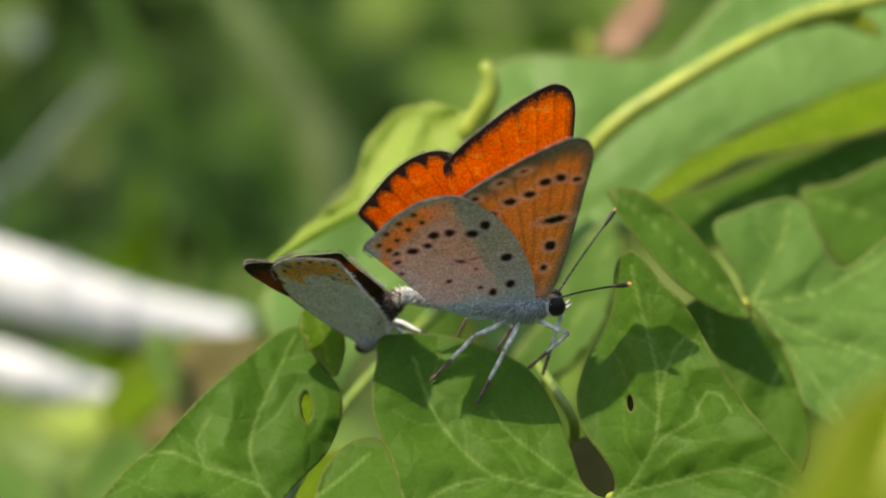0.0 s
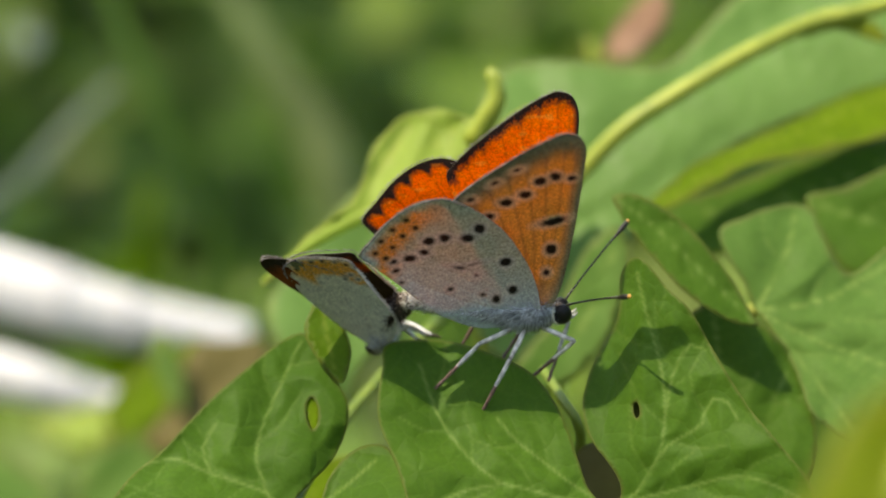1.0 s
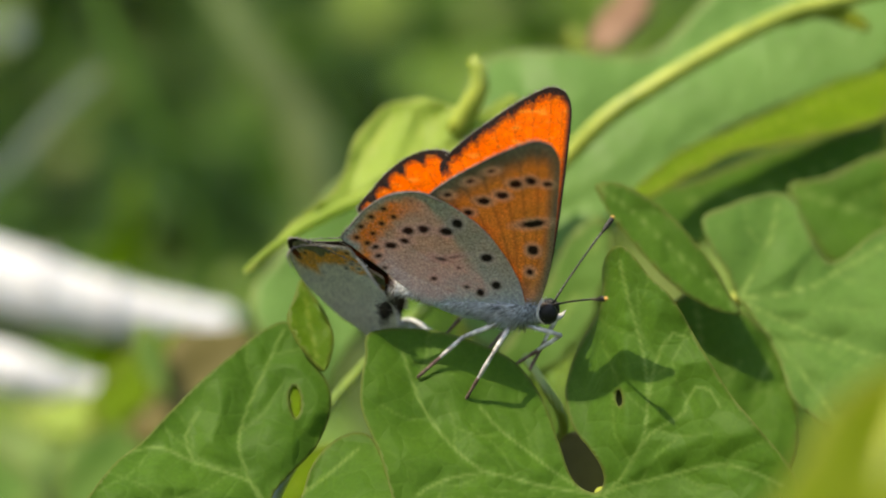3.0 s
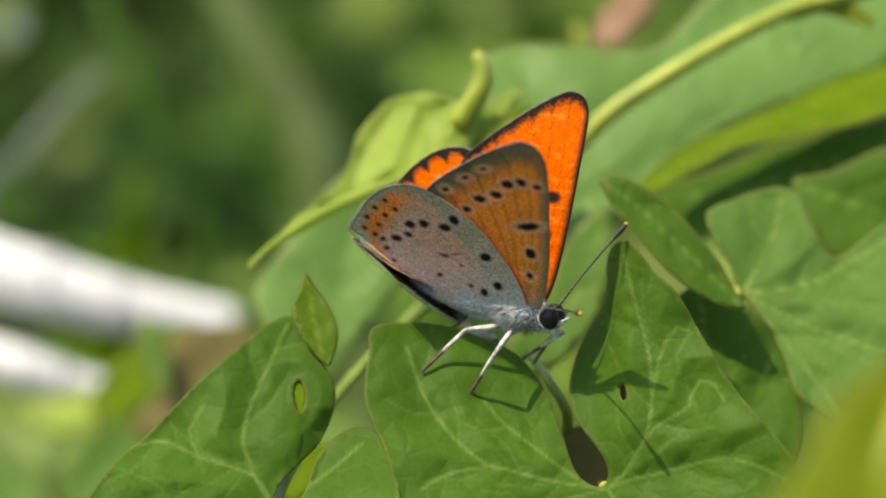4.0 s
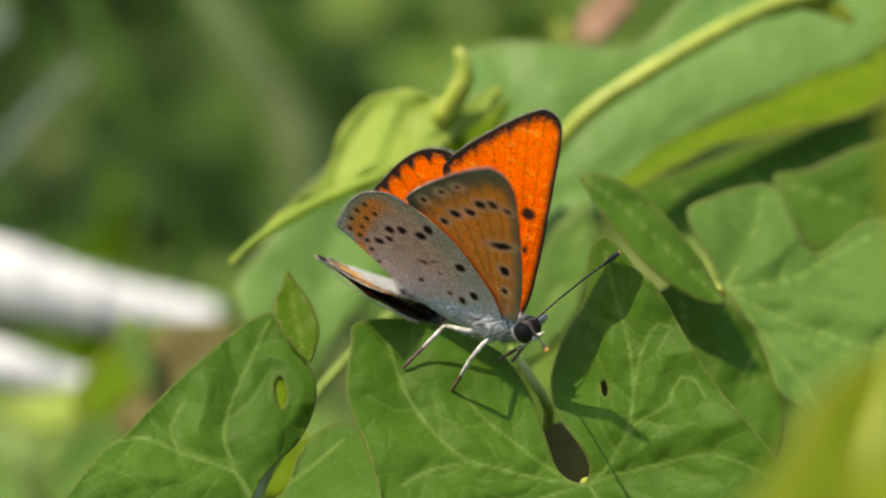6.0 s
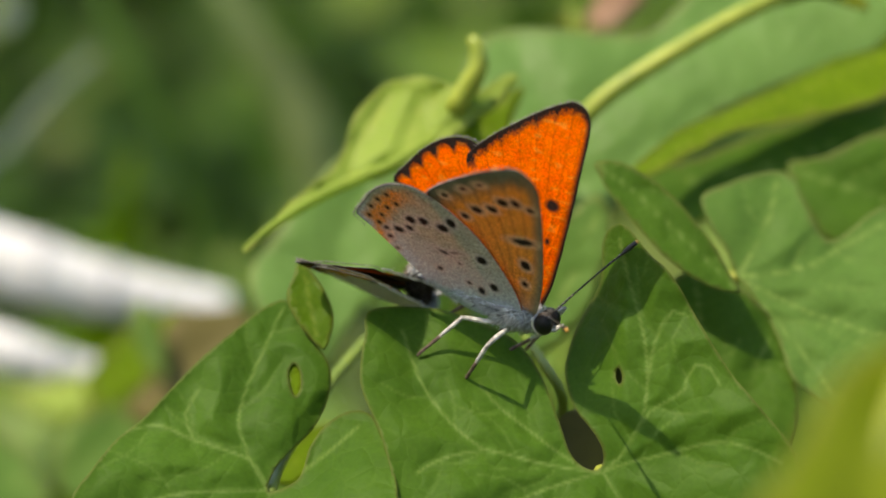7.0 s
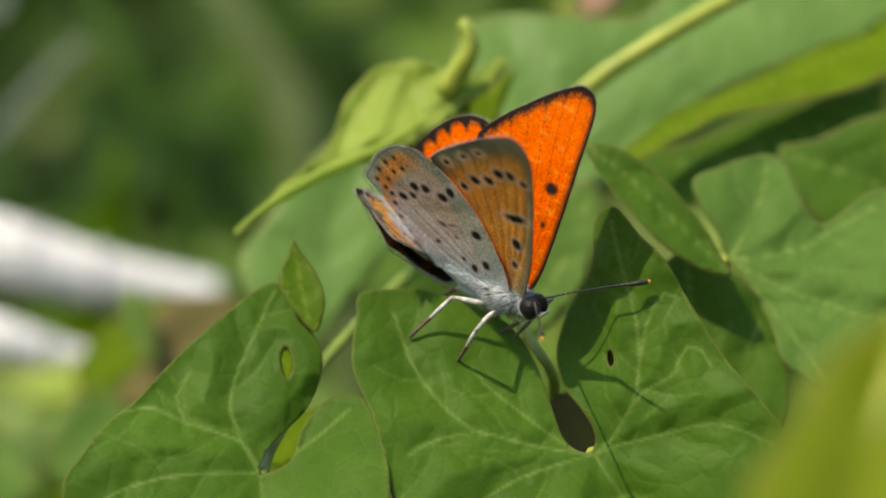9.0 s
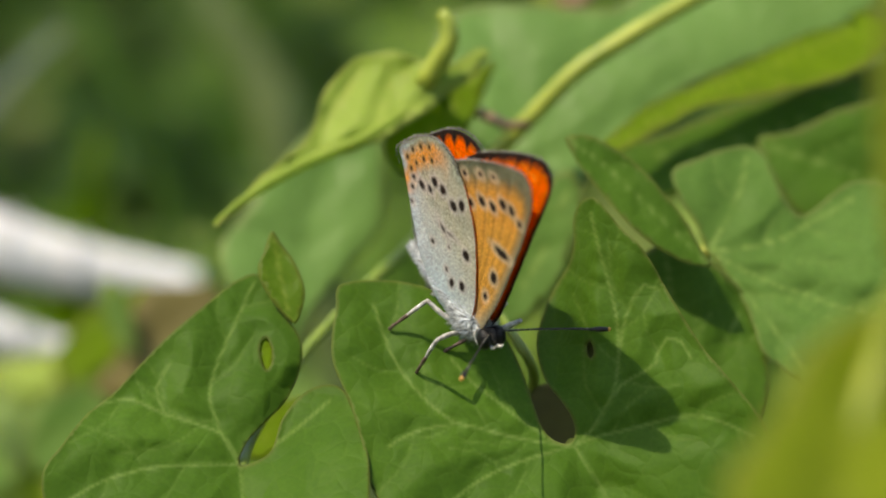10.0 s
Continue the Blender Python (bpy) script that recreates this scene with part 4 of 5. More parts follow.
def paint(v, which, mate):
    """Colours of the upper side and underside of a wing at the points v."""
    n = len(v)
    fore = which == "fore"
    if fore:
        margin = [curve_through(FORE[6:14], 0.4)]
        costa = [curve_through(FORE[0:7], 0.4)]
        veins = [curve_through(l, 0.5) for l in FORE_VEINS]
    else:
        margin = [curve_through(HIND[5:13], 0.4)]
        costa = [curve_through(HIND[0:6], 0.4)]
        veins = [curve_through(l, 0.5) for l in HIND_VEINS]
    dm, dc, dv = line_distance(v, margin), line_distance(v, costa), line_distance(v, veins)
    rough = speckle(v, 1.4, 3.0)
    fine = speckle(v, 5.0, 8.0)
    dark = (0.026, 0.017, 0.013)
    # upper side
    if mate:
        up = np.tile((0.030, 0.021, 0.017), (n, 1))
        band = step_at(np.abs(dm - 1.9) + 0.3 * rough, 0.8, 0.5) if not fore else step_at(np.abs(dm - 4.5) + 0.5 * rough, 2.2, 1.0) * step_at(dc, 99, 1)
        up = blend(up, (0.50, 0.10, 0.012), band * (0.5 if not fore else 0.4))
    else:
        up = np.tile((0.97, 0.150, 0.001), (n, 1))
        up = blend(up, (0.98, 0.23, 0.002), np.clip(0.35 + rough, 0, 1) * 0.5)
        up = blend(up, (0.28, 0.05, 0.006), 0.35 * np.exp(-(dv / 0.08) ** 2))
        up = blend(up, (0.95, 0.36, 0.04), 0.5 * np.clip(speckle(v * np.array((0.5, 1.3)), 1.6, 5.0) * 4 - 1.0, 0, 1))
        if fore:
            up = blend(up, dark, step_at(dm + 0.45 * fine + 0.2 * rough - 0.25 * np.exp(-(dv / 0.3) ** 2), 0.72, 0.35))
            up = blend(up, dark, step_at(dc, 0.42, 0.25))
            up = dots(v, up, [(2.95, 9.3, 0.55, 0.42, 0), (2.8, 6.0, 0.2, 0.25, 0)], dark, (0.8, 0.14, 0.005))
        else:
            up = blend(up, dark, step_at(dm + 0.2 * fine - 0.7 * np.exp(-(dv / 0.35) ** 2), 0.6, 0.3))
            base = np.hypot(v[:, 0] + 2.0, v[:, 1] + 1.5)
            up = blend(up, (0.06, 0.04, 0.03), np.clip((4.5 - base) / 3, 0, 0.9))
    # underside
    if fore:
        un = np.tile((0.80, 0.44, 0.085), (n, 1))
        un = blend(un, (0.76, 0.38, 0.060), np.clip(0.4 + rough, 0, 1) * 0.5)
        un = blend(un, (0.34, 0.16, 0.05), 0.45 * np.exp(-(dv / 0.12) ** 2))
        un = blend(un, (0.19, 0.20, 0.125), step_at(dm + 0.25 * fine - 0.3 * np.exp(-(dv / 0.3) ** 2), 1.9 if not mate else 2.6, 0.8))
        un = blend(un, (0.30, 0.26, 0.16), step_at(dc + 0.1 * fine, 0.75, 0.5))
        un = blend(un, (0.50, 0.42, 0.28), 0.8 * np.clip((3.0 - v[:, 1]) / 3, 0, 1))
        un = blend(un, (0.40, 0.22, 0.06), 0.3 * np.clip(speckle(v, 4.3, 17.0) * 5 - 1.2, 0, 1))
        un = dots(v, un, FORE_SPOTS, dark, (0.74, 0.60, 0.40))
    else:
        un = np.tile((0.57, 0.605, 0.475), (n, 1))
        un = blend(un, (0.47, 0.45, 0.305), np.clip(0.35 + 1.2 * rough, 0, 1) * 0.5 * np.clip(v[:, 1] / 6, 0, 1))
        base = np.clip((6.5 - (v[:, 1] + 0.25 * (v[:, 0] + 6))) / 6.5, 0, 1)
        inner = line_distance(v, [curve_through(HIND[12:], 0.4)])
        base = np.maximum(base, np.clip((3.6 - inner) / 3.2, 0, 1))
        un = blend(un, (0.60, 0.75, 0.86), 0.92 * base)
        tail = np.clip((-(v[:, 0]) - (5.0 if mate else 6.5)) / 3.0, 0, 1)
        near_band = step_at(np.abs(dm - (2.1 if mate else 1.75)) + 0.35 * rough + 0.2 * fine, 1.5 if mate else 0.95, 0.5)
        un = blend(un, (0.92, 0.40, 0.030) if mate else (0.86, 0.37, 0.035), near_band * (tail if not mate else np.clip(tail * 2, 0, 1)) * 0.95)
        un = blend(un, (0.60, 0.58, 0.52), 0.3 * np.clip(fine * 2.6, 0, 1))
        un = blend(un, (0.12, 0.11, 0.08), 0.2 * np.clip(-fine * 2.6, 0, 1))
        un = blend(un, (0.15, 0.14, 0.10), 0.45 * np.clip(speckle(v, 4.1, 21.0) * 5 - 1.1, 0, 1) * np.clip(0.35 + 0.65 * (v[:, 1] / 9), 0, 1))
        un = dots(v, un, [(x, z, s[2] * 0.6, s[3] * 0.6, s[4]) if mate else (x, z, *s[2:]) for s in HIND_SPOTS for x, z in [s[:2]]], dark, (0.62, 0.60, 0.56))
        un = dots(v, un, [(x, z, 0.22, 0.2, 0) for x, z in (HIND_MARKS[:6] if mate else HIND_MARKS[:4] + HIND_MARKS[6:10])], dark, (0.6, 0.4, 0.15), 0.05)
        if mate:
            un = blend(un, (0.72, 0.70, 0.66), np.full(n, 0.75) * (1 - near_band * np.clip(tail * 2, 0, 1)))
    fringe = step_at(dm + 0.12 * fine, 0.16, 0.1)
    un = blend(un, (0.14, 0.12, 0.10), 0.7 * fringe)
    return np.clip(up, 0, 1), np.clip(un, 0, 1)


def wing_mesh(which, left, mate):
    outline = FORE if which == "fore" else HIND
    veins = FORE_VEINS if which == "fore" else HIND_VEINS
    v, f, rim, rings = filled(outline, 0.115 if not mate else 0.17, (), 2)
    up, un = paint(v, which, mate)
    dv = line_distance(v, [curve_through(l, 0.5) for l in veins])
    camber = 0.55 * np.sin(np.clip(v[:, 1] / 18, 0, 1) * math.pi) + 0.07 * np.exp(-(dv / 0.2) ** 2) + 0.18 * speckle(v, 0.45, 4.0)
    lift = (0.12 if which == "fore" else -0.14) + camber * 0.6
    top = np.stack([v[:, 0], lift + 0.04, v[:, 1]], 1)
    low = np.stack([v[:, 0], lift - 0.04, v[:, 1]], 1)
    verts, faces = sheet(top, low, f, rim)
    if left:
        verts = verts * np.array((1, -1, 1))
    else:
        faces = [tuple(reversed(t)) for t in faces]
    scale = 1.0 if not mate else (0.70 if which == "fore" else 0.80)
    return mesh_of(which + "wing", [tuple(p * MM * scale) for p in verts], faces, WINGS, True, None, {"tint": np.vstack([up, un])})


def hairs(places, normals, length, width, mat, seed, droop=(0, 0, 0)):
    rng = np.random.default_rng(seed)
    verts, faces = [], []
    for p, n in zip(places, normals):
        n = Vector(n).normalized() + Vector(rng.normal(0, 0.35, 3)) + Vector(droop)
        n.normalize()
        s = n.orthogonal().normalized() * width
        o = n.cross(s)
        p, at = Vector(p), len(verts)
        tip = p + n * length * rng.uniform(0.6, 1.3)
        verts += [p + s, p - s * 0.5 + o * 0.87, p - s * 0.5 - o * 0.87, tip]
        faces += [(at, at + 1, at + 3), (at + 1, at + 2, at + 3), (at + 2, at, at + 3)]
    return mesh_of("fur", verts, faces, mat)


def butterfly(mate):
    k = MM * (0.82 if mate else 1.0)
    if mate:
        ob = plant_root("butterfly", (0, 0, 0), "smaller dark brown copper butterfly, pale grey underneath, clinging behind the other", "butterfly", "pair of butterflies")
    else:
        ob = plant_root("butterfly", (0, 0, 0), "orange copper butterfly, grey spotted underneath, standing on a leaf", "butterfly", "pair of butterflies")
    moving = {}
    for side, left in (("right", False), ("left", True)):
        for which in ("fore", "hind"):
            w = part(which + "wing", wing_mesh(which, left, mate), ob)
            edge = curve_through(FORE[6:14] if which == "fore" else HIND[5:13], 0.07)
            out = np.gradient(edge, axis=0)
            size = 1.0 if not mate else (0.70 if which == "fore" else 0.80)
            lift = 0.12 if which == "fore" else -0.14
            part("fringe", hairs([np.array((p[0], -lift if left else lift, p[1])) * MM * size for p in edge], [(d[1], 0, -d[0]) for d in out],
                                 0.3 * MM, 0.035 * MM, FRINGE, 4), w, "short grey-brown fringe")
            if mate and which == "hind":
                edge = curve_through(HIND[12:18], 0.05)
                part("inner_fringe", hairs([np.array((p[0], -lift if left else lift, p[1])) * MM * size for p in edge], [(-0.3, 0, -1)] * len(edge), 0.5 * MM, 0.05 * MM, PALE_RING, 5), w, "white hairs on the inner margin")
            moving[which, side] = w
    rng = np.random.default_rng(5)

    def blob(name, radii, centre, mat, label=""):
        v, f = ball(radii, centre)
        return part(name, mesh_of(name, [tuple(np.array(p) * k) for p in v], f, mat), ob, label)

    blob("thorax", (2.5, 1.35, 1.35), (0.6, 0, -0.05), FUR, "thorax with pale bluish hair")
    if mate:
        run, thick = [(0, 0, 0), (-2.0, 0, 0.25), (-4.2, 0, 0.3), (-6.4, 0, 0.0)], [0.8, 1.05, 1.0, 0.5]
    else:
        run, thick = [(-1.0, 0, 0.2), (-4.0, 0, 0.6), (-7.0, 0, 1.1), (-9.0, 0, 1.4), (-10.0, 0, 1.5)], [1.1, 1.05, 0.9, 0.75, 0.4]
    v, f = tube(run, thick, 16, 0.3)
    abdomen = part("abdomen", mesh_of("abdomen", [tuple(p * MM) for p in v], f, DARK_FUR if mate else FUR), ob, "stout dark brown abdomen" if mate else "slender pale abdomen")
    head = blob("head", (0.85, 0.9, 0.85), (3.5, 0, -0.15), DARK_FUR, "small dark head")
    for s in (-1, 1):
        v, f = ball((0.88, 0.6, 0.98), (3.75, s * 0.72, -0.1))
        part("eye", mesh_of("eye", [tuple(np.array(p) * k) for p in v], f, EYE), head, "round black eye")
        v, f = tube([(3.45, s * 0.85, -1.05), (2.98, s * 1.05, -0.55), (2.85, s * 1.1, 0.1), (3.0, s * 0.95, 0.75)], [0.08, 0.12, 0.12, 0.07], 6, 0.2)
        part("eye_ring", mesh_of("eye_ring", [tuple(p * k) for p in v], f, PALE_RING), head, "white rim of the eye")
        v, f = tube([(4.2, s * 0.3, -0.7), (4.75, s * 0.34, -0.55), (5.2, s * 0.36, -0.1)], [0.16, 0.17, 0.05], 8, 0.2)
        part("palp", mesh_of("palp", [tuple(p * k) for p in v], f, LEG_PALE), head, "pale upturned palp")
    # hair of the thorax and abdomen
    places, normals = [], []
    for i in range(2600):
        a, b = rng.uniform(0, math.pi), rng.uniform(0, 2 * math.pi)
        nrm = np.array((math.cos(a), math.sin(a) * math.cos(b), math.sin(a) * math.sin(b)))
        places.append((np.array((0.6, 0, -0.05)) + nrm * np.array((2.45, 1.3, 1.3))) * k)
        normals.append(nrm)
    part("fur", hairs(places, normals, 0.95 * k, 0.055 * k, HAIR, 3, (-0.7, 0, -0.3)), ob, "shaggy silvery body hair")
    line = curve_through(np.array(run, dtype=float), 0.1)
    places, normals = [], []
    for i in range(1800):
        s, b = rng.random(), rng.uniform(0, 2 * math.pi)
        nrm = np.array((-0.2, math.cos(b), math.sin(b)))
        r = np.interp(s, np.linspace(0, 1, len(thick)), thick) * 0.97
        places.append((line[int(s * (len(line) - 1))] + nrm * r * np.array((0, 1, 1))) * MM)
        normals.append(nrm)
    part("abdomen_hair", hairs(places, normals, 0.55 * MM, 0.05 * MM, BROWN_HAIR if mate else HAIR, 6, (-1.2, 0, 0)), abdomen)
    if mate:
        ends = rng.normal(0, 1, (130, 3))
        ends /= np.linalg.norm(ends, axis=1)[:, None]
        part("tail_tuft", hairs([(np.array((-6.3, 0, 0.0)) + e * 0.6) * MM for e in ends], ends, 0.6 * MM, 0.05 * MM, PALE_RING, 8, (-0.3, 0, 0)), abdomen, "white tuft at the tip of the abdomen")
        moving["abdomen"] = abdomen
    return ob, moving


def antenna(owner):
    """Built along its own x axis from the base."""
    v, f = tube([(0, 0, 0), (3, 0, 0.12), (6.5, 0, 0.1), (8.0, 0, 0)], [0.11, 0.085, 0.085, 0.11], 8, 0.3)
    stalk_ob = part("antenna", mesh_of("antenna", [tuple(p * MM) for p in v], f, HORN), owner, "thin black antenna with white rings")
    for i in range(15):
        x = 0.7 + i * 0.5
        v, f = tube([(x, 0, 0.1), (x + 0.09, 0, 0.1)], [0.092, 0.092], 8)
        part("ring", mesh_of("ring", [tuple(p * MM) for p in v], f, DULL_RING), stalk_ob)
    v, f = tube([(7.9, 0, 0), (8.6, 0, 0), (9.6, 0, -0.02)], [0.12, 0.25, 0.2], 10, 0.2)
    part("club", mesh_of("club", [tuple(p * MM) for p in v], f, HORN), stalk_ob, "black club")
    v, f = ball((0.2, 0.19, 0.19), (9.65, 0, -0.02), 8, 10)
    part("club_tip", mesh_of("club_tip", [tuple(np.array(p) * MM) for p in v], f, CLUB), stalk_ob, "orange club tip")
    return stalk_ob


THIGH, SHIN = 3.2, 5.8


def leg(owner):
    v, f = tube([(0, 0, 0), (THIGH * 0.5, 0, 0.1), (THIGH, 0, 0)], [0.20, 0.24, 0.18], 10, 0.25)
    upper = part("upper_leg", mesh_of("upper_leg", [tuple(p * MM) for p in v], f, LEG_PALE), owner, "pale scaly upper leg")
    v, f = tube([(0, 0, 0), (SHIN * 0.25, 0, 0.04), (SHIN * 0.52, 0, 0)], [0.18, 0.21, 0.15], 10, 0.25)
    lower = part("lower_leg", mesh_of("lower_leg", [tuple(p * MM) for p in v], f, LEG_PALE), owner, "pale lower leg")
    v, f = tube([(SHIN * 0.5, 0, 0), (SHIN * 0.66, 0, 0.03), (SHIN * 0.72, 0, 0.0), (SHIN * 0.85, 0, 0.03), (SHIN, 0, -0.05)], [0.16, 0.19, 0.14, 0.17, 0.14], 10, 0.2)
    part("foot", mesh_of("foot", [tuple(p * MM) for p in v], f, LEG_DARK), lower, "brown foot")
    return upper, lower


def clinging_legs(owner):
    """The pale legs of the smaller butterfly, drawn up under it."""
    for x, y, z in ((1.3, 0.7, -3.6), (0.2, 0.9, -4.2), (-0.8, 0.6, -4.4), (1.0, -0.8, -3.4), (0.0, -1.0, -4.0), (-1.0, -0.7, -4.3)):
        s = 1 if y > 0 else -1
        v, f = tube([(0.4 + 0.3 * x, 0.5 * s, -0.9), (0.6 + 0.6 * x, 1.5 * s, -2.0), (x, y, z)], [0.2, 0.24, 0.16], 10, 0.2)
        upper = part("leg", mesh_of("leg", [tuple(p * MM) for p in v], f, LEG_WHITE), owner, "white-scaled leg")
        v, f = tube([(x, y, z), (x + 0.5, y * 1.4, z - 0.6), (x + 0.9, y * 1.8, z - 1.0)], [0.16, 0.14, 0.1], 8, 0.2)
        part("foot", mesh_of("foot", [tuple(p * MM) for p in v], f, LEG_DARK), upper, "brown foot")


male, male_wings = butterfly(False)
mate, mate_wings = butterfly(True)
clinging_legs(mate)
male_antennae = [antenna(male), antenna(male)]
# hip on the body, foot in the perch's frame (right, up, behind) over time, way that the knee points in that frame
LEGS = [((-0.8, -0.9, -1.2), [(0, *(-2.59, -11.42, 3.7)), (10, *(-2.54, -11.37, 3.7))], (-0.7, 0.8, -0.3)),
        ((0.4, -1.0, -1.3), [(0, *(1.62, -13.5, 2.8)), (9.45, *(1.72, -13.6, 2.8)), (9.7, *(-0.2, -15.3, 1.7)), (10, *(-0.1, -15.2, 1.7))], (0.25, 0.5, -0.8)),
        ((1.9, -0.9, -1.2), [(0, *(6.33, -10.25, 5)), (3.5, *(6.33, -10.25, 5)), (4.5, *(6.16, -10.64, 4.6)), (7.5, *(5.39, -11.14, 4.4)), (9, *(5.39, -11.14, 4.4)), (9.2, *(2.73, -13.96, 2.8)), (10, *(2.12, -13.51, 2.9))], (0.7, 0.4, -0.5)),
        ((-0.8, 0.9, -1.2), [(0, *(-0.46, -8.19, 7.5)), (10, *(-0.46, -8.19, 7.5))], (-0.5, 0.8, 0.6)),
        ((0.4, 1.0, -1.3), [(0, *(3.39, -8.93, 6.5)), (8, *(3.88, -10.17, 5.5)), (10, *(4.38, -11.66, 4.5))], (0.5, 0.5, 0.7)),
        ((1.9, 0.9, -1.2), [(0, *(7.7, -10.76, 5)), (8, *(7.19, -10.92, 5)), (10, *(5.88, -12.63, 3.5))], (0.9, 0.3, 0.5))]
legs = [leg(male) for _ in LEGS]


# ---------------------------------------------------------------- movement
BODY = [  # seconds, mm right, up and towards the viewer, turns, wing openings, sweeps
    (0, 5.04, -4.32, -2.48, -61.2, 8.9, 3.1, 15.0, 14.2, -0.9, 2.5, 0.2),
    (0.5, 5.05, -4.31, -2.52, -60.7, 8.4, 4.6, 16.7, 12.5, 0.2, 3.4, 2.0),
    (1, 5.02, -4.42, -2.54, -64.8, 5.2, 2.6, 13.8, 11.8, -2.0, -0.5, -0.1),
    (1.5, 4.81, -4.20, -2.54, -65.6, 0.7, 3.7, 16.0, 10.4, -1.8, 0.8, 0.4),
    (2, 5.00, -4.73, -2.31, -74.9, -1.1, 3.1, 27.6, 28.3, -2.2, -0.5, -0.8),
    (2.5, 5.36, -5.02, -2.15, -69.0, -2.3, 3.9, 26.1, 21.5, 1.8, 3.3, 3.2),
    (3, 5.47, -5.16, -2.03, -71.1, -9.0, -2.3, 23.6, 20.7, -0.3, 0.5, -2.4),
    (3.2, 5.48, -5.55, -1.88, -76.2, -12.7, -3.7, 29.6, 28.7, 1.1, 0.9, 1.1),
    (4.5, 5.71, -6.03, -1.65, -66.6, -29.2, -8.4, 18.4, 13.6, 2.5, 0.9, -3.4),
    (5, 5.25, -6.71, -1.24, -56.2, -33.4, -11.5, 6.3, 10.9, 4.5, -0.8, 0.4),
    (5.5, 5.27, -6.80, -1.12, -55.4, -31.9, -14.2, 13.7, 14.2, 2.8, -2.2, -1.0),
    (7, 5.79, -7.17, -0.97, -54.5, -28.8, -16.6, 17.7, 15.6, 2.6, 0.0, -1.2),
    (7.5, 5.72, -6.90, -1.17, -58.3, -30.8, -13.4, 18.8, 14.6, 3.1, 0.8, -1.3),
    (8, 5.83, -7.12, -1.09, -58.0, -29.0, -15.2, 19.3, 14.8, 2.6, 0.9, -2.3),
    (8.5, 5.77, -6.89, -1.12, -56.5, -31.5, -17.0, 17.3, 14.6, 2.6, 0.8, -0.5),
    (9, 5.71, -7.16, -0.95, -56.2, -36.1, -23.3, 16.6, 17.1, 3.8, 0.9, -2.5),
    (9.2, 4.61, -7.86, -0.62, -62.3, -48.1, -25.9, 16.5, 2.3, 13.0, 9.6, 5.9),
    (9.5, 6.43, -11.58, 1.68, -30.1, -42.5, -37.6, 0.9, 20.3, 27.0, 36.5, 21.6),
    (9.7, 6.10, -12.23, 0.83, -43.1, -39.8, -30.1, 1.7, 8.8, 19.2, 26.8, 15.9),
    (10, 4.57, -9.94, 0.44, -41.5, -46.2, -44.0, 0.8, 3.0, 11.1, 12.9, 8.6),
]

# tips of the antennae: seconds, then right, up and towards the viewer for the near and the far one
FEELERS = [
    (0, 14.80, -2.47, 5.05, 13.80, 3.38, -6.14),
    (1, 14.26, -2.92, 5.77, 14.41, 3.13, -5.59),
    (2.5, 14.05, -3.75, 6.86, 14.55, 2.80, -4.72),
    (4.5, 10.40, -6.24, 10.35, 15.65, 1.41, -0.72),
    (5, 9.67, -9.22, 10.81, 15.82, -0.12, 0.87),
    (5.5, 9.60, -9.31, 10.84, 16.50, -0.96, 0.87),
    (7.5, 10.21, -8.43, 10.88, 17.06, -1.08, 0.76),
    (8, 10.51, -8.96, 10.83, 17.36, -1.26, 0.75),
    (9, 8.78, -10.83, 11.05, 18.88, -6.18, 1.20),
    (9.2, 6.03, -10.53, 11.80, 18.08, -8.28, 1.87),
    (9.5, 7.96, -20.14, 11.53, 15.41, -18.89, 5.25),
    (9.7, 7.65, -17.35, 12.01, 18.60, -13.60, 2.90),
    (10, 3.67, -14.84, 12.49, 16.67, -11.09, 3.58),
]
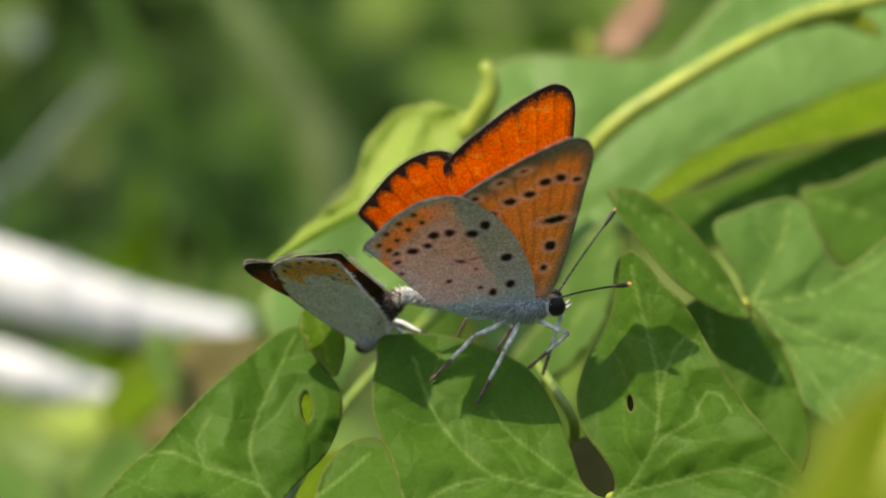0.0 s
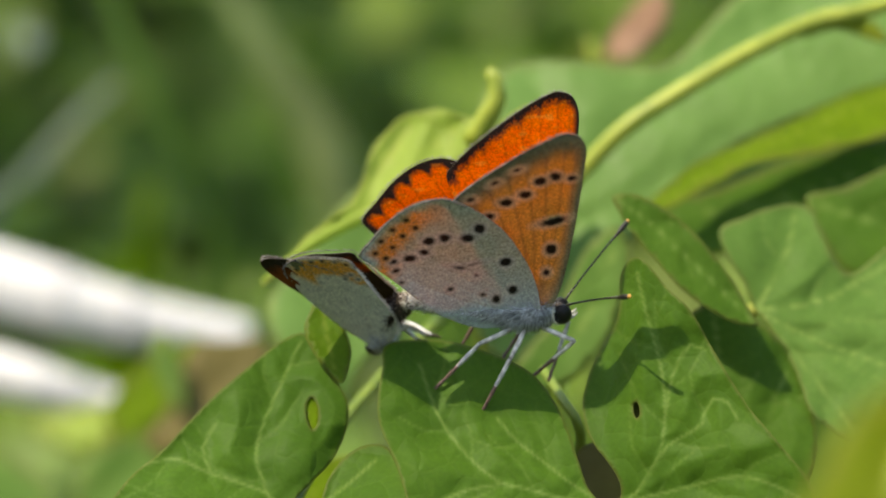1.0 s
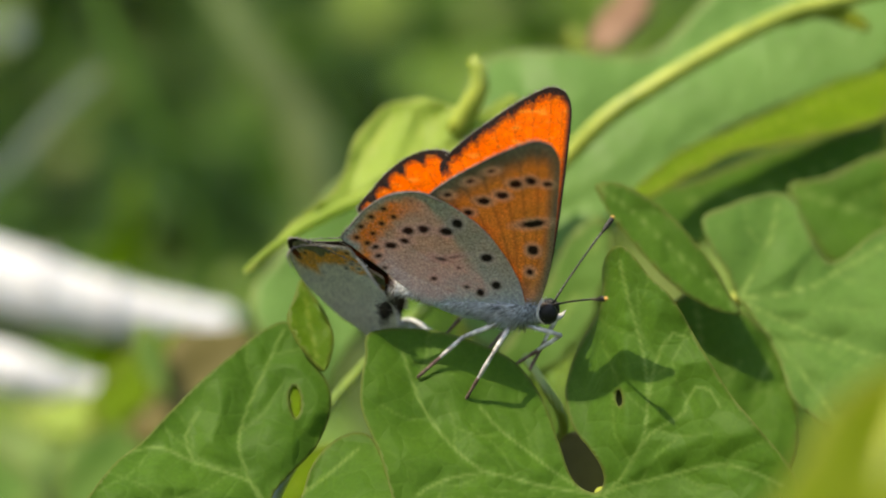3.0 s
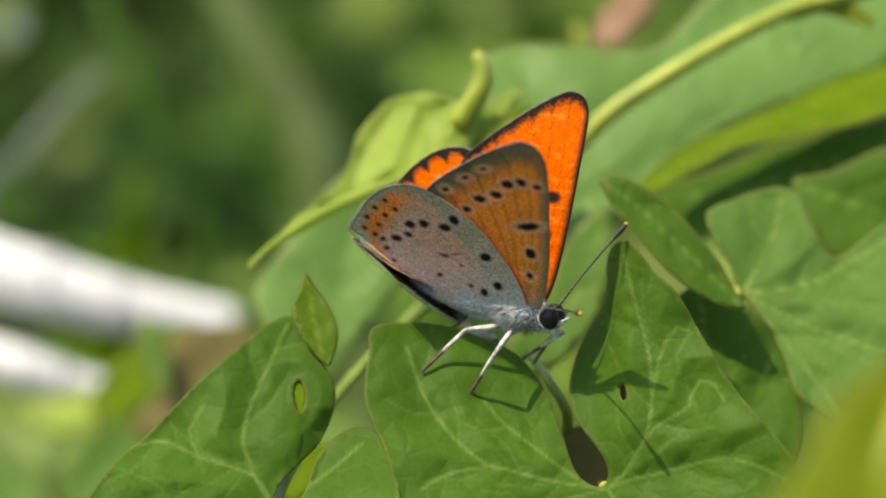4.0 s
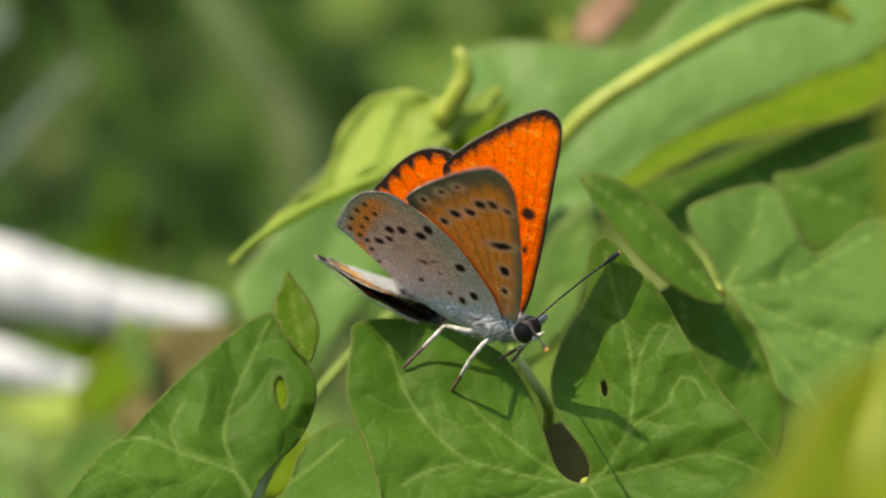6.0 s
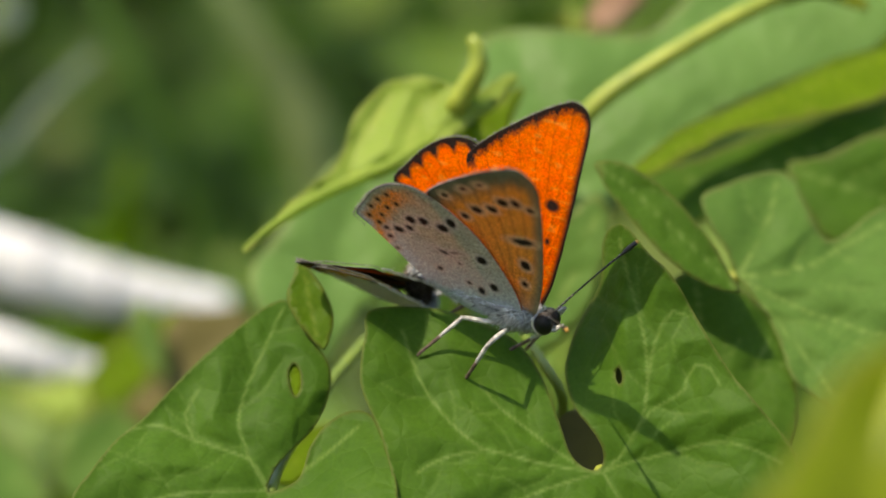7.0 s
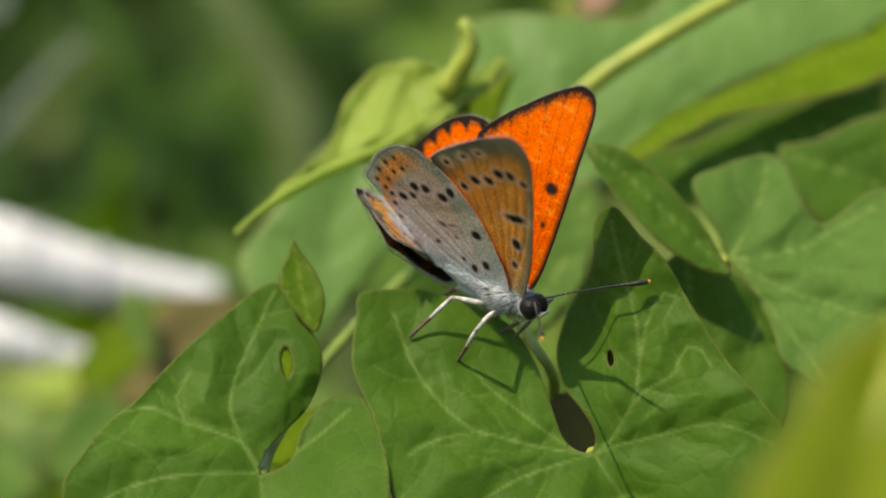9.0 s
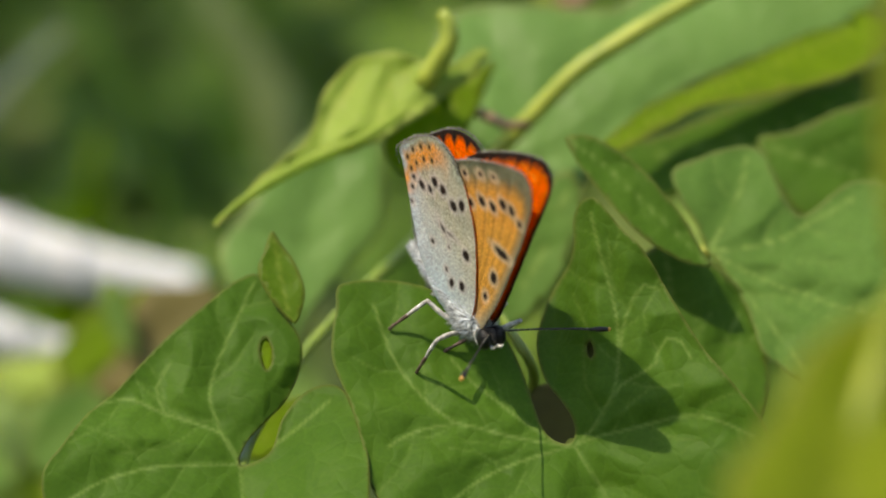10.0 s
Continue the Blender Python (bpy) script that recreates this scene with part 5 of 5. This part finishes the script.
# the smaller butterfly: seconds, place of its thorax (right, up, behind), way of its head, turn of its wings in the view, wing opening, sweep of the forewings
MATE = [
    (0, -7.74, -6.66, 6.85, -0.28, -0.41, 0.87, 167, -4.5, -35),
    (0.5, -7.74, -5.96, 6.85, -0.28, -0.41, 0.87, 168, -4.5, -35),
    (1, -7.30, -6.20, 7.20, -0.28, -0.41, 0.87, 165, -4.5, -38),
    (1.5, -5.80, -6.67, 9.50, -0.25, -0.44, 0.86, 160, -4.5, -48),
    (2, -6.60, -6.97, 9.80, -0.25, -0.44, 0.86, 160, -4.5, -52),
    (2.5, -6.80, -7.10, 10.00, -0.25, -0.44, 0.86, 160, -4.5, -52),
    (3, -5.59, -6.87, 10.13, -0.25, -0.44, 0.86, 160, -4.5, -52),
    (3.2, -5.00, -6.60, 10.30, -0.25, -0.44, 0.86, 160, -4.5, -52),
    (4.3, 2.00, -5.40, 12.60, 0.13, 0.17, 0.98, 142, -4.5, -50),
    (4.5, 2.00, -5.40, 12.60, 0.13, 0.17, 0.98, 142, -4.5, -50),
    (5, 1.20, -6.60, 12.60, 0.13, 0.17, 0.98, 142, -4.5, -50),
    (5.5, 1.26, -6.40, 12.60, 0.13, 0.17, 0.98, 142, -4.5, -50),
    (6.8, -2.00, -6.40, 12.30, -0.13, -0.11, 0.99, 171, -4.5, -42),
    (7, -2.18, -6.71, 12.30, -0.13, -0.11, 0.99, 166, -4.5, -42),
    (7.5, -1.66, -6.92, 12.30, -0.13, -0.11, 0.99, 161, -4.5, -42),
    (8, -2.29, -7.03, 12.30, -0.13, -0.11, 0.99, 158, -4.5, -42),
    (8.5, 1.70, -4.90, 13.00, 0.13, 0.17, 0.98, 140, -4.5, -50),
    (9, 1.87, -4.58, 13.65, 0.15, 0.22, 0.96, 134, -4.5, -50),
    (9.2, 2.40, -4.20, 13.00, 0.15, 0.22, 0.96, 122, -4.5, -50),
    (9.5, 2.15, -3.32, 11.10, 0.22, 0.00, 0.97, 110, -4.5, -45),
    (9.7, 2.60, -4.10, 12.00, 0.22, 0.00, 0.97, 104, -4.5, -48),
    (10, 3.20, -7.30, 14.00, 0.22, 0.00, 0.97, 96, -4.5, -50),
]
TAIL = (-10.0, 0.0, 1.5)        # where the two are joined, in the larger one's own frame


def frame_of(row):
    return PERCH @ pose(row[1] * MM, row[2] * MM, row[3] * MM, row[4], row[5], row[6])


def between(rows, t, make):
    """The value of the rows at t, gliding from row to row."""
    for a, b in zip(rows[:-1], rows[1:]):
        if t <= b[0]:
            break
    s = min(max((t - a[0]) / (b[0] - a[0]), 0), 1)
    s = s * s * (3 - 2 * s)
    return make(a).lerp(make(b), s), [x + (y - x) * s for x, y in zip(a, b)]


def aim(base, way, up=(0, 0, 1)):
    """A pose at base with its x axis along way."""
    x = Vector(way).normalized()
    y = Vector(up).cross(x).normalized()
    z = x.cross(y)
    m = Matrix((x, y, z)).transposed().to_4x4()
    m.translation = base
    return m


def motions():
    times = sorted({round(i * 0.25, 2) for i in range(41)} | {r[0] for r in BODY})
    rows, wing_rows = [], {key: [] for key in male_wings}
    leg_rows = [([], []) for _ in LEGS]
    feeler_rows = [[], []]
    for t in times:
        m, r = between(BODY, t, frame_of)
        rows.append((t, m))
        for (which, side), out in wing_rows.items():
            s = -1 if side == "right" else 1
            opening = r[7] if side == "right" else r[8]
            sweep = (r[9] if which == "fore" else r[10]) if side == "right" else r[11] + (np.interp(t, (9.0, 9.2, 9.6, 10.0), (4.5, 0.0, 0.0, 9.0)) if which == "hind" else 0)
            out.append((t, pose(0, s * 0.8 * MM, 0.8 * MM, -s * opening) @ pose(0, 0, 0, 0, sweep, 0)))
        inv = m.inverted()
        for (hip, foot, bent), (up_rows, low_rows) in zip(LEGS, leg_rows):
            a = Vector(hip) * MM
            b = inv @ spot(*between(foot, t, lambda row: Vector(row[1:4]))[0])
            d = b - a
            reach = min(d.length, (THIGH + SHIN) * MM * 0.985)
            way = d.normalized()
            l1, l2 = THIGH * MM, SHIN * MM
            c = (l1 * l1 + reach * reach - l2 * l2) / (2 * l1 * reach)
            c = min(max(c, -1), 1)
            side = 1 if hip[1] > 0 else -1
            out = inv.to_3x3() @ (PERCH.to_3x3() @ Vector((bent[0], bent[1], -bent[2])))
            out = (out - way * out.dot(way)).normalized()
            knee = a + way * l1 * c + out * l1 * math.sqrt(1 - c * c)
            up_rows.append((t, aim(a, knee - a, (0, side, 0.3))))
            low_rows.append((t, aim(knee, a + way * reach - knee, (0, side, 0.3))))
        f = between(FEELERS, t, lambda row: Vector(row[1:4]))[1]
        for k, s in enumerate((-1, 1)):
            base = Vector((4.1, s * 0.45, 0.65)) * MM
            tip = inv @ (PERCH @ (Vector(f[1 + 3 * k:4 + 3 * k]) * MM))
            feeler_rows[k].append((t, aim(base, tip - base, (0, 0, 1))))
    walk(male, rows)
    for key, out in wing_rows.items():
        walk(male_wings[key], out)
    for (upper, lower), (up_rows, low_rows) in zip(legs, leg_rows):
        walk(upper, up_rows)
        walk(lower, low_rows)
    for ob, out in zip(male_antennae, feeler_rows):
        walk(ob, out)
    belly = mate_wings.pop("abdomen")
    rows, belly_rows, wing_rows = [], [], {key: [] for key in mate_wings}
    for t, a, b, c, hx, hy, hz, turn, opening, sweep in MATE:
        head = Vector((hx, hy, -hz)).normalized()
        rise = Vector((math.cos(math.radians(turn)), math.sin(math.radians(turn)), 0))
        rise = (rise - head * rise.dot(head)).normalized()
        m = Matrix((head, rise.cross(head), rise)).transposed().to_4x4()
        m = PERCH @ (Matrix.Translation((a * MM, b * MM, -c * MM)) @ m)
        rows.append((t, m))
        hip = Vector((-1.2, 0, 0.1)) * MM
        joint = m.inverted() @ (between(BODY, t, frame_of)[0] @ (Vector(TAIL) * MM))
        belly_rows.append((t, aim(hip, hip - joint, (0, 0, 1))))
        for (which, side), out in wing_rows.items():
            s = -1 if side == "right" else 1
            out.append((t, pose(0, s * 0.9 * MM, 0.7 * MM, -s * opening) @ pose(0, 0, 0, 0, sweep if which == "fore" else 0, 0)))
    walk(mate, rows)
    walk(belly, belly_rows)
    for key, out in wing_rows.items():
        walk(mate_wings[key], out)


motions()
